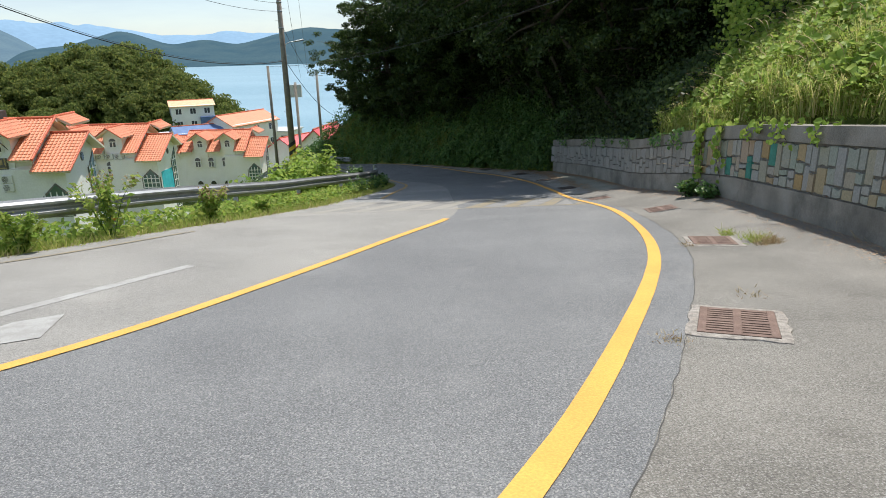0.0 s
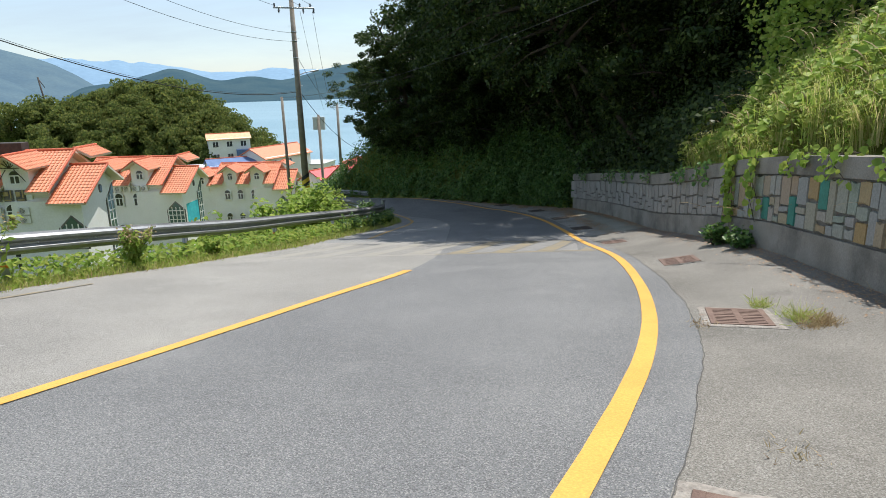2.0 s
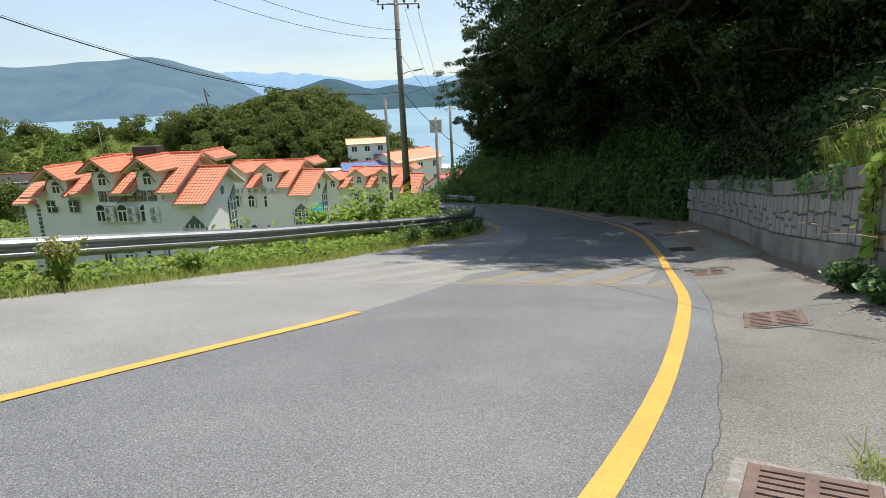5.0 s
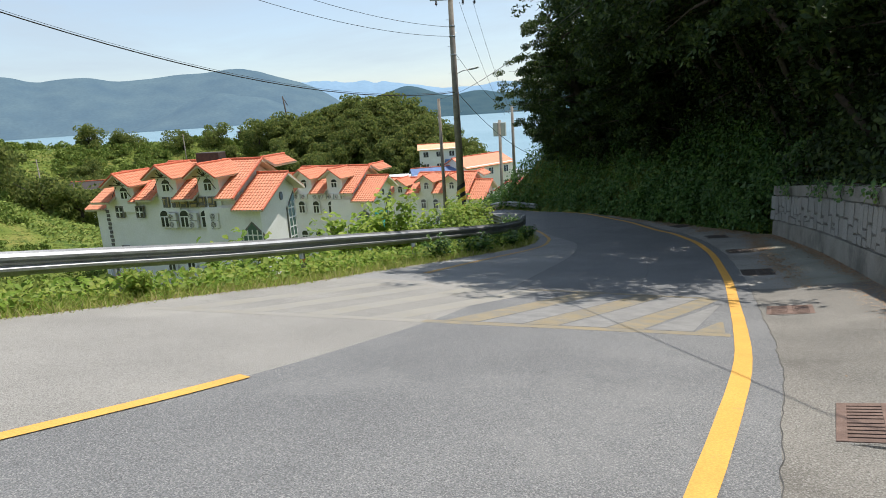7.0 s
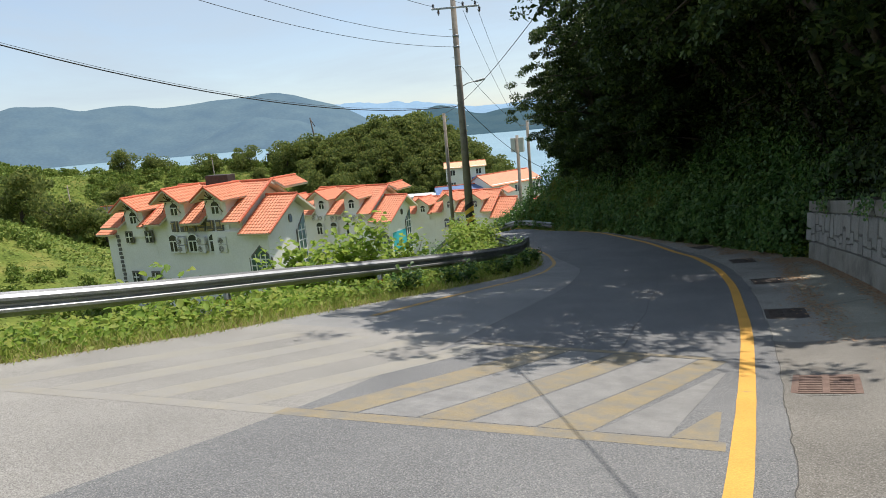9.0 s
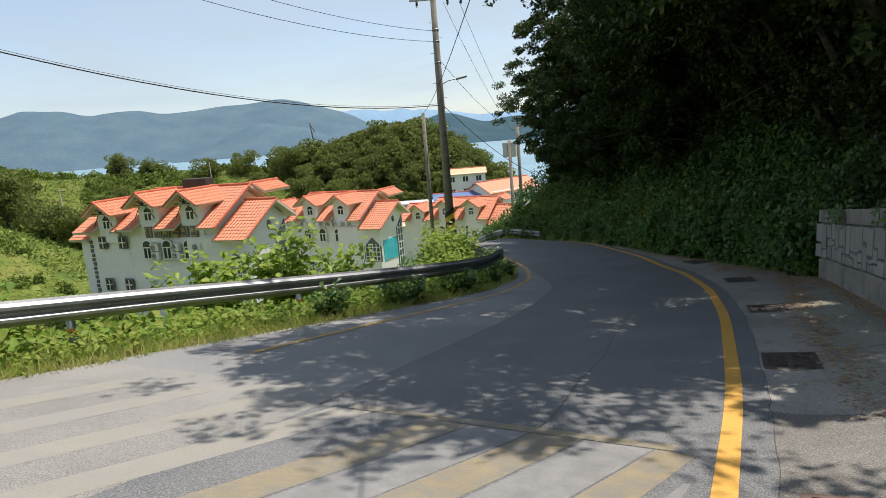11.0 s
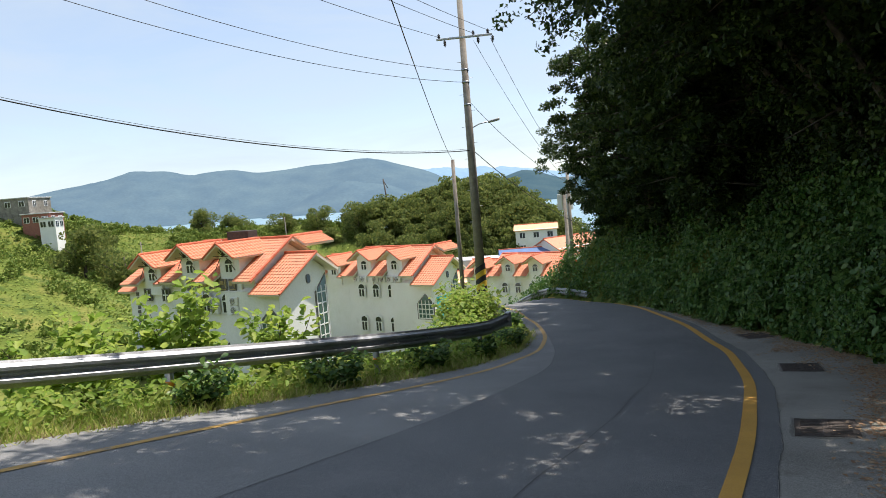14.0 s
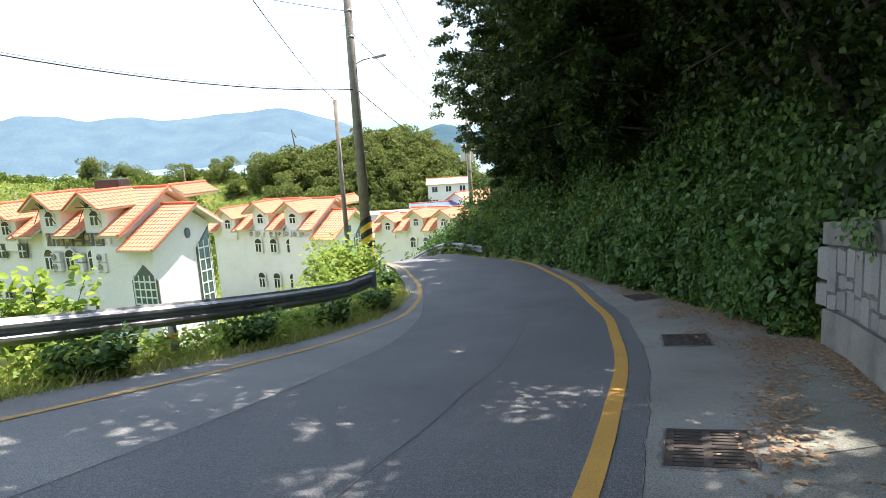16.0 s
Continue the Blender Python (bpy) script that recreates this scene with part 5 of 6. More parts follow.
def round_leaves(rng, centres, size, normals=None, long=1.2, droop=0.5, spread=0.7):
    """Broad leaves with a rounded outline and a folded rib, N x 6 x 3."""
    n = len(centres)
    nr = unit(rng, n) * spread + (normals if normals is not None else np.array((0, 0, 0.8)))
    nr /= np.linalg.norm(nr, axis=1)[:, None]
    t = unit(rng, n)
    t[:, 2] -= droop
    t -= nr * (t * nr).sum(1)[:, None]
    t /= np.linalg.norm(t, axis=1)[:, None] + 1e-9
    b = np.cross(nr, t)
    s = (size * rng.uniform(0.55, 1.35, n))[:, None]
    v = np.empty((n, 6, 3))
    for k, (a, c, up) in enumerate(((-0.5, 0, 0), (-0.28, 0.46, 0.10), (0.16, 0.40, 0.10), (0.55, 0, -0.10), (0.16, -0.40, 0.10), (-0.28, -0.46, 0.10))):
        v[:, k] = centres + t * s * long * a + b * s * c + nr * s * up
    return v


def blade_quads(rng, feet, height, width, lean=0.45):
    n = len(feet)
    h = height * rng.uniform(0.5, 1.3, n)
    d = rng.normal(size=(n, 3)) * lean
    d[:, 2] = 1
    d /= np.linalg.norm(d, axis=1)[:, None]
    side = np.cross(d, unit(rng, n))
    side /= np.linalg.norm(side, axis=1)[:, None] + 1e-9
    w = (width * rng.uniform(0.6, 1.4, n))[:, None]
    v = np.empty((n, 4, 3))
    v[:, 0] = feet - side * w * 0.5
    v[:, 1] = feet + side * w * 0.5
    top = feet + d * h[:, None]
    top[:, 2] -= 0.12 * h
    v[:, 2] = top + side * w * 0.12
    v[:, 3] = top - side * w * 0.12
    return v


def strip_cloud(name, v, mat, parent=None):
    """One mesh of loose ribbons; v is an array of N x K x 2 x 3: pairs of edge points from the foot to the tip."""
    n, k = v.shape[:2]
    me = bpy.data.meshes.new(name)
    me.vertices.add(n * k * 2)
    me.vertices.foreach_set("co", np.ascontiguousarray(v, dtype=np.float32).ravel())
    quad = np.array([(2 * i, 2 * i + 1, 2 * i + 3, 2 * i + 2) for i in range(k - 1)], dtype=np.int32).ravel()
    idx = (np.arange(n, dtype=np.int32)[:, None] * (2 * k) + quad).ravel()
    me.loops.add(len(idx))
    me.loops.foreach_set("vertex_index", idx)
    me.polygons.add(len(idx) // 4)
    me.polygons.foreach_set("loop_start", np.arange(0, len(idx), 4, dtype=np.int32))
    me.update(calc_edges=True)
    me.materials.append(mat)
    ob = new(name, me)
    if parent:
        ob.parent = parent
    return ob


def arching_blades(rng, feet, height, width, drift):
    """Blades that rise and bow over, N x 4 x 2 x 3."""
    n = len(feet)
    h = height * rng.uniform(0.55, 1.2, n)
    out = drift + rng.normal(size=(n, 2)) * 0.34
    out *= np.minimum(1.0, 0.62 / (np.linalg.norm(out, axis=1) + 1e-9))[:, None]
    side = np.stack([-out[:, 1], out[:, 0], np.zeros(n)], 1)
    side /= np.linalg.norm(side, axis=1)[:, None] + 1e-9
    side += rng.normal(size=(n, 3)) * 0.25
    w = width * rng.uniform(0.6, 1.4, n)
    v = np.empty((n, 4, 2, 3))
    for k, (t, up, wd) in enumerate(((0.0, 0.0, 1.0), (0.3, 0.5, 0.9), (0.68, 0.85, 0.65), (1.1, 0.74, 0.1))):
        p = feet.copy()
        p[:, :2] += out * (t ** 1.6 * h)[:, None]
        p[:, 2] += up * h
        v[:, k, 0] = p - side * (w * wd * 0.5)[:, None]
        v[:, k, 1] = p + side * (w * wd * 0.5)[:, None]
    return v


def make_tree(seed, height, radius, leaves, size, mat, droop=0.4, low=0.15, long=1.8, flat=0.55, spray=0.66, girth=0.024, ivy=22):
    """Trunk, limbs and a crown of leaf sprays that hang at the ends of many twigs."""
    rng = np.random.default_rng(seed)
    t = empty("tree")
    pts, lean = [], rng.normal(size=2) * 0.05
    for i in range(9):
        f = i / 8
        pts.append((lean[0] * height * f + 0.12 * math.sin(f * 5 + seed), lean[1] * height * f + 0.12 * math.cos(f * 4 + seed), -0.6 + height * 0.92 * f))
    tube("trunk", pts, [0.03 + girth * height * (1 - i / 8) ** 0.8 for i in range(9)], M_BARK, t, 9)
    bm = bmesh.new()
    sprays = []
    n_limb = int(height * 2.4)
    for k in range(n_limb):
        f = low + (0.97 - low) * k / n_limb
        p0 = Vector(pts[min(8, int(f * 8))]).lerp(Vector(pts[min(8, int(f * 8) + 1)]), f * 8 - int(f * 8))
        a = k * 2.4 + rng.uniform(-0.4, 0.4)
        prof = math.sin(math.pi * min(1, 0.12 + (f - low) / (1 - low) * 0.86)) ** 0.6
        ln = radius * prof * rng.uniform(0.65, 1.15)
        d = Vector((math.cos(a), math.sin(a), rng.uniform(0.0, 0.45)))
        p1 = p0 + d * ln * 0.55
        p2 = p0 + d * ln - Vector((0, 0, 0.12 * ln))
        add_tube(bm, [p0, p1, p2], [0.02 * height ** 0.6, 0.03, 0.012], 5)
        for q in range(7):
            s = rng.uniform(0.3, 1.08)
            c = p0.lerp(p1, s / 0.55) if s < 0.55 else p1.lerp(p2, (s - 0.55) / 0.45)
            sprays.append((*(c + Vector(rng.normal(size=3)) * ln * 0.15), spray * (0.45 + 0.12 * ln * rng.uniform(0.6, 1.3))))
    part("limb", bm, M_BARK, t, smooth=True)
    # climbing growth round the lower trunk
    for k in range(ivy):
        f = 7.2 * (k + 0.5) / ivy * min(1.0, low + 0.35)
        p = Vector(pts[int(f)]).lerp(Vector(pts[int(f) + 1]), f - int(f))
        sprays.append((*(p + Vector(rng.normal(size=3)) * 0.16), 0.52))
    sp = np.array(sprays)
    idx = rng.integers(0, len(sp), leaves)
    off = unit(rng, leaves) * (rng.uniform(0, 1, leaves) ** 0.45)[:, None]
    off[:, 2] *= flat
    c = sp[idx, :3] + off * sp[idx, 3:4]
    quad_cloud("crown", leaf_quads(rng, c, size, long=long, droop=droop), mat, t)
    return t


def put_trees():
    sizes = []
    kinds = [make_tree(1, 10.5, 3.7, 30000, 0.088, M_LEAF_SHADED, long=2.5), make_tree(2, 9.0, 3.9, 29000, 0.09, M_LEAF_SHADED, low=0.08, long=2.5), make_tree(3, 12.5, 3.8, 30000, 0.086, M_LEAF_SHADED, 0.6, long=2.5), make_tree(4, 15.5, 4.4, 20000, 0.095, M_LEAF_SHADED, 0.5, low=0.42, girth=0.005, ivy=44)]
    # x, y, kind, size, lean towards the road
    spots = [(9.2, 25.0, 1, 1.0, 8), (12.0, 26.8, 2, 1.0, 4), (12.2, 32.0, 1, 1.1, 5), (11.0, 35.0, 2, 1.1, 6), (6.6, 35.8, 1, 1.1, 14), (7.0, 38.8, 2, 1.0, 8), (3.0, 40.0, 1, 1.0, 12), (1.2, 43.0, 0, 0.95, 12), (-0.9, 46.2, 1, 0.9, 10),
             (-3.4, 49.0, 0, 0.85, 8), (13.2, 25.2, 2, 1.1, 5), (13.0, 28.5, 0, 1.15, 8), (11.5, 30.0, 2, 1.15, 10), (10.2, 34.5, 1, 1.25, 10), (8.5, 39.0, 2, 1.15, 8), (6.0, 43.0, 0, 1.15, 5), (3.0, 47.0, 2, 1.0, 5), (-0.5, 51.0, 1, 1.0, 4),
             (17.5, 27.5, 1, 1.25, 0), (15.5, 28.5, 0, 1.25, 0), (18.5, 24.8, 1, 1.2, 0), (-6.3, 52.0, 0, 0.7, 4), (22.5, 26.0, 0, 1.25, 0),
             # tall kind 3 crowns added to shade the road; the nearest stay above view
             (7.4, 25.2, 3, 0.85, 36), (8.4, 25.8, 3, 0.97, 28), (7.9, 28.4, 3, 1.0, 27), (7.2, 31.2, 3, 1.0, 25), (6.4, 34.8, 3, 0.95, 24), (5.2, 38.4, 3, 0.95, 22), (3.0, 42.5, 3, 0.8, 15), (0.6, 45.2, 3, 0.7, 12), (-1.7, 46.6, 2, 0.82, 12), (1.6, 42.0, 1, 0.95, 13), (5.8, 35.5, 3, 0.85, 33), (5.0, 37.0, 3, 0.9, 35), (6.4, 33.0, 3, 0.85, 29)]
    used = set()
    for i, (x, y, k, s, lean) in enumerate(spots):
        m = pose(x, y, terrain(x, y)) @ pose(0, 0, 0, 0, -lean, 0) @ pose(0, 0, 0, 0, 0, 67 * i)
        lab = "tall dark broad-leaved tree overhanging the road" if lean > 7 else "dark broad-leaved tree on the steep bank"
        if k in used:
            ob = copy_thing(kinds[k], m)
        else:
            used.add(k)
            ob = kinds[k]
            ob.matrix_basis = m
        tagged(ob, lab, "tree", "trees on the bank")
        sizes.append((ob, s))
    for ob, s in sizes:
        ob.scale = (s, s, s)


put_trees()


def scatter(rng, n, x_of, y0, y1):
    """Random places on the ground: x_of(y, u) with u from 0 to 1."""
    ys, us = rng.uniform(y0, y1, n), rng.uniform(0, 1, n)
    out = np.empty((n, 3))
    for i in range(n):
        x = x_of(ys[i], us[i])
        out[i] = (x, ys[i], terrain(x, ys[i]))
    return out


def build_bank():
    rng = np.random.default_rng(11)
    # creepers that clothe the steep bank beyond the wall, in hanging folds
    def drape(n, y0, y1, size):
        p = scatter(rng, n, lambda y, u: x_wall(y) + 0.02 + 6.5 * u ** 1.5, y0, y1)
        p[:, 2] += rng.uniform(0, 1, len(p)) ** 2 * 1.0
        p[:, 0] -= rng.uniform(0, 0.35, len(p))
        lump = np.array([noise.noise((a[0] * 0.9, a[1] * 0.9, a[2] * 0.9)) + 0.6 * noise.noise((a[0] * 2.3, a[1] * 2.3, a[2] * 1.4)) for a in p])
        p += np.stack([-0.42 * lump - 0.05, 0 * lump, 0.42 * lump], 1)
        p[:, 0] = np.maximum(p[:, 0], [x_wall(a) - 0.42 for a in p[:, 1]])
        return round_leaves(rng, p, size, np.array((-0.7, -0.2, 0.6)), 1.35, 0.6, 0.85)

    q = np.concatenate([drape(62000, 30.2, 39, 0.075), drape(14000, 30.2, 39, 0.115), drape(36000, 39, 56, 0.10)])
    tagged(leaf_cloud("creeper", q, M_LEAF), "dense dark green creepers covering the bank", "creeper", kind="stuff")
    # a lighter tussock of weeds beside the end of the wall
    f = scatter(rng, 5200, lambda y, u: x_wall(y) - 0.25 + 1.5 * u, 30.2, 32.6)
    f[:, 2] += rng.uniform(0, 0.4, len(f))
    tagged(leaf_cloud("weeds", round_leaves(rng, f, 0.05, np.array((-0.5, -0.3, 0.7)), 2.0, 0.2), M_LEAF_SUNLIT), "light green weeds beside the end of the wall", "weeds", kind="stuff")
    # undergrowth above the wall, its shade put into the dark leaf colour
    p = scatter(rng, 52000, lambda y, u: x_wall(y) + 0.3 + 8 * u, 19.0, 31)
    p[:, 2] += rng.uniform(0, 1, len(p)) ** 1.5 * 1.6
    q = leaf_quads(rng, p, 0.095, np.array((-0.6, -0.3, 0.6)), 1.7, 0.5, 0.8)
    tagged(quad_cloud("undergrowth", q, M_LEAF_SHADED), "dark shaded undergrowth above the wall", "undergrowth", kind="stuff")
    # vines that climb into the trees and hang before their trunks, in the same shade-darkened leaves
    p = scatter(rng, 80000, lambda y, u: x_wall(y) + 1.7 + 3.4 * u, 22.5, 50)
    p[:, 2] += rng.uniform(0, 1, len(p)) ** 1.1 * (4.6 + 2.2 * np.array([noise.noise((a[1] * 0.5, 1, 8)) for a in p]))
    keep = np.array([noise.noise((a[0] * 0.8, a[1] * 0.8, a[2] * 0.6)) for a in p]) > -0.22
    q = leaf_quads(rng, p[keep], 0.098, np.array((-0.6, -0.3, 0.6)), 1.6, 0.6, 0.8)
    tagged(quad_cloud("hanging_vines", q, M_LEAF_SHADED), "dark vines hanging in front of the tree trunks", "vines", kind="stuff")
    # sunny bank near the start: mounds of grass in arching tussocks, with broad-leaved vines sprawling over them
    def mound(p):
        return np.array([max(0.0, 0.45 * noise.noise((a[0] * 0.55, a[1] * 0.55, 3)) + 0.30 * noise.noise((a[0] * 1.5, a[1] * 1.5, 7)) + 0.22) * min(1.0, max(0.1, (a[0] - x_wall(a[1]) - 0.1) * 0.8)) for a in p])

    c = scatter(rng, 1500, lambda y, u: x_wall(y) + 0.55 + 7.3 * u ** 1.15, -2, 20.5)
    c[:, 2] += mound(c) * 0.8
    k = 38
    idx = np.repeat(np.arange(len(c)), k)
    f = c[idx] + rng.normal(size=(len(idx), 3)) * np.array((0.09, 0.09, 0.02))
    drift = rng.normal(size=(len(c), 2)) * 0.22 + np.array((-0.06, -0.05))
    g = arching_blades(rng, f, np.repeat(rng.uniform(0.4, 0.85, len(c)), k), 0.012, drift[idx])
    tagged(strip_cloud("grass", g, M_GRASS), "tall sunlit arching grass on the bank above the wall", "grass", kind="stuff")
    f = scatter(rng, 64000, lambda y, u: x_wall(y) + 0.1 + 7.5 * u ** 1.1, -2, 20.5)
    f[:, 2] += rng.uniform(0.0, 0.7, len(f)) + mound(f)
    tagged(leaf_cloud("weeds", round_leaves(rng, f, 0.06, None, 2.2), M_LEAF_SUNLIT), "sunlit yellow-green weeds on the bank", "weeds", kind="stuff")
    f = scatter(rng, 17000, lambda y, u: x_wall(y) + 0.1 + 7.0 * u, 1, 20.5)
    keep = np.array([noise.noise((a[0] * 0.7, a[1] * 0.7, 12)) + 0.5 * noise.noise((a[0] * 1.9, a[1] * 1.9, 13)) for a in f]) > -0.02
    f = f[keep]
    f[:, 2] += 0.5 + mound(f) * 1.25 + rng.uniform(0, 0.28, len(f))
    tagged(leaf_cloud("sprawling_vine", round_leaves(rng, f, 0.15, np.array((-0.35, -0.4, 0.8)), 1.05, 0.4, 0.55), M_VINE), "broad bright leaves of a vine sprawling over the bank", "vine", kind="stuff")
    # sunlit vines that climb the edge of the wood above the bank
    f = scatter(rng, 17000, lambda y, u: x_wall(y) + 1.9 + 5.5 * u, 17.4, 20.6)
    f[:, 2] += rng.uniform(0, 1, len(f)) * 4.6
    keep = np.array([noise.noise((a[0] * 1.1, a[1] * 1.1, a[2] * 0.5)) for a in f]) > 0.2
    tagged(leaf_cloud("climbing_vines", round_leaves(rng, f[keep], 0.10, np.array((-0.6, -0.6, 0.4)), 1.3, 0.6, 0.7), M_VINE), "green vines climbing at the edge of the wood", "vines", kind="stuff")
    f = scatter(rng, 6000, lambda y, u: x_wall(y) - 0.02 + 0.5 * u, -2, 14)
    f[:, 2] += 0.05
    tagged(quad_cloud("dry_grass", blade_quads(rng, f, 0.34, 0.014, 1.1), M_DRY), "dry straw-coloured grass on top of the wall", "dry grass", kind="stuff")
    # left verge
    f = scatter(rng, 40000, lambda y, u: x_left(y) + 0.12 - 2.3 * u ** 1.1, 2, 37)
    tagged(quad_cloud("grass", blade_quads(rng, f, 0.24, 0.018, 0.6), M_GRASS), "sunlit grass on the road verge", "grass", kind="stuff")
    f = scatter(rng, 26000, lambda y, u: x_left(y) - 0.2 - 3.2 * u, 2, 37)
    f[:, 2] += rng.uniform(0, 0.45, len(f))
    tagged(leaf_cloud("weeds", round_leaves(rng, f, 0.07, None, 1.6), M_LEAF_SUNLIT), "bright green weeds under the guard rail", "weeds", kind="stuff")
    f = scatter(rng, 17000, lambda y, u: x_left(y) + 0.22 - 0.9 * u, 2, 37)
    tagged(quad_cloud("dry_grass", blade_quads(rng, f, 0.14, 0.014, 1.1), M_DRY), "dry brown grass at the asphalt edge", "dry grass", kind="stuff")
    # slope below the rail
    f = scatter(rng, 42000, lambda y, u: x_left(y) - 2.2 - 11 * u, 0, 48)
    f[:, 2] += rng.uniform(0, 1, len(f)) ** 1.6 * 0.9
    tagged(quad_cloud("shrubs", leaf_quads(rng, f, 0.13, None, 1.5), M_LEAF), "green shrubs on the slope below the rail", "shrubs", kind="stuff")


build_bank()


def bush(x, y, z, r, h, n, size, mat, label, seed):
    rng = np.random.default_rng(seed)
    b = tagged(empty("bush", pose(x, y, z)), label, "bush", "bushes by the guard rail")
    bm = bmesh.new()
    tips = []
    for k in range(16):
        a = k * 2.4
        e = Vector((math.cos(a) * r * rng.uniform(0.3, 0.95), math.sin(a) * r * rng.uniform(0.3, 0.95), h * rng.uniform(0.45, 1.0)))
        add_tube(bm, [(0, 0, -0.2), e * 0.55 + Vector((0, 0, 0.1 * h)), e], [0.014 * min(1, r + 0.3), 0.009 * min(1, r + 0.3), 0.004], 5)
        tips.append(e)
    part("stem", bm, M_BARK, b)
    tp = np.array(tips)
    idx = rng.integers(0, len(tp), n)
    s = rng.uniform(0.35, 1.05, n)[:, None]
    c = tp[idx] * s + unit(rng, n) * r * 0.26
    c[:, 2] = np.maximum(c[:, 2], 0.02)
    leaf_cloud("foliage", round_leaves(rng, c, size, None, 1.4, 0.5, 0.6), mat, b)
    return b


# bushes rising over the rail get brighter leaves, sunlight put into their colour
for i, (bx, by, br, bh, bn, mt) in enumerate([(-4.9, 25.0, 1.0, 2.7, 2300, M_VINE), (-5.5, 19.2, 0.95, 1.5, 1200, M_LEAF_SUNLIT), (-5.4, 23.4, 0.95, 2.3, 2100, M_VINE), (-4.5, 26.9, 0.8, 2.1, 1600, M_VINE), (-5.2, 21.4, 0.8, 1.4, 900, M_LEAF_SUNLIT), (-3.0, 24.0, 0.5, 0.6, 500, M_LEAF), (-2.75, 26.3, 0.6, 0.6, 900, M_LEAF),
                                             (-2.6, 29.0, 0.5, 0.5, 1000, M_LEAF), (-2.75, 31.5, 0.5, 0.5, 1000, M_LEAF), (-3.1, 33.8, 0.45, 0.5, 900, M_LEAF), (-4.5, 36.5, 0.5, 0.8, 900, M_LEAF), (-6.5, 36.5, 1.4, 1.9, 2200, M_LEAF_SUNLIT), (-7.6, 39.0, 1.5, 2.2, 2200, M_LEAF_SUNLIT), (-8.6, 41.0, 1.2, 1.8, 1800, M_LEAF_SUNLIT), (-6.0, 33.0, 1.2, 1.3, 1600, M_LEAF_SUNLIT), (-5.6, 29.5, 1.0, 1.0, 1000, M_LEAF_SUNLIT)]):
    bush(bx, by, terrain(bx, by), br, bh, bn, (0.075 if mt == M_LEAF else 0.12) if bn < 1500 else 0.12, mt, "leafy green bush beside the guard rail", 40 + i)


# ---- far woods, fields and shrubs ----
def crowns(rng, spots, per, leaf):
    out = []
    for x, y, z, r, h in spots:
        k = 9
        cl = unit(rng, k) * r * 0.62
        cl[:, 2] = np.abs(cl[:, 2]) * 0.8 + rng.uniform(-0.25, 0.35, k) * h
        idx = rng.integers(0, k, per)
        o = unit(rng, per) * (rng.uniform(0.5, 1, per) ** 0.5)[:, None] * r * 0.52
        o[:, 2] *= 0.6
        c = cl[idx] + o + np.array((x, y, z + h * 0.62))
        out.append(leaf_quads(rng, c, leaf, o / (r * 0.5), 1.2, 0.1, 0.6))
    return np.concatenate(out)


def build_far():
    rng = np.random.default_rng(23)
    spots = []
    # wooded hill
    while len(spots) < 240:
        x, y = rng.normal(-84, 20), rng.normal(170, 15)
        if ((x + 84) / 33) ** 2 + ((y - 172) / 30) ** 2 < 1 and y > 138:
            spots.append((x, y, terrain(x, y), rng.uniform(2.6, 4.4), rng.uniform(6.0, 9.0)))
    tagged(quad_cloud("woods", crowns(rng, spots, 950, 0.46), M_WOODS), "wooded hill of pines and broad-leaved trees", "woods", kind="stuff")
    # scrub and hedges over the fields
    spots = []
    while len(spots) < 1700:
        x, y = rng.uniform(-190, -55), rng.uniform(95, 182)
        z = terrain(x, y)
        if noise.noise((x * 0.05, y * 0.05, 9)) > -0.16 and z > -28:
            spots.append((x, y, z - 0.5, rng.uniform(0.8, 2.0), rng.uniform(0.9, 2.4)))
    tagged(quad_cloud("scrub", crowns(rng, spots, 150, 0.40), M_SHRUB), "green scrub over the old fields", "scrub", kind="stuff")
    # low shrubs over the near meadow
    spots = []
    while len(spots) < 210:
        x, y = rng.uniform(-95, -16), rng.uniform(24, 62)
        if noise.noise((x * 0.08, y * 0.08, 5)) > 0.0:
            spots.append((x, y, terrain(x, y) - 0.3, rng.uniform(0.5, 1.3), rng.uniform(0.5, 1.2)))
    tagged(quad_cloud("meadow_shrubs", crowns(rng, spots, 110, 0.26), M_SHRUB), "low green shrubs scattered over the meadow", "shrubs", kind="stuff")
    spots = []
    while len(spots) < 260:
        x, y = rng.uniform(-200, -80), rng.uniform(40, 100)
        if noise.noise((x * 0.06, y * 0.06, 15)) > -0.05:
            spots.append((x, y, terrain(x, y) - 0.5, rng.uniform(0.7, 2.0), rng.uniform(0.7, 1.8)))
    tagged(quad_cloud("hill_shrubs", crowns(rng, spots, 110, 0.34), M_SHRUB), "green shrubs scattered over the far hillside", "shrubs", kind="stuff")
    # meadow weeds
    pts = []
    while len(pts) < 80000:
        x, y = rng.uniform(-150, -14), rng.uniform(22, 110)
        pts.append((x, y, terrain(x, y) + rng.uniform(0, 0.25)))
    tagged(quad_cloud("meadow_grass", leaf_quads(rng, np.array(pts), 0.20, np.array((0, 0, 2.0)), 1.4), M_SHRUB), "sunlit yellow-green meadow grass", "meadow", kind="stuff")
    # coarse growth that roughens the far slopes
    pts = []
    while len(pts) < 60000:
        x, y = rng.uniform(-195, -60), rng.uniform(58, 182)
        z = terrain(x, y)
        if z > -27:
            pts.append((x, y, z + rng.uniform(0, 0.4)))
    tagged(quad_cloud("slope_growth", leaf_quads(rng, np.array(pts), 0.42, np.array((-0.1, -0.5, 1.2)), 1.4), M_SHRUB), "rough yellow-green growth on the far slopes", "scrub", kind="stuff")


build_far()


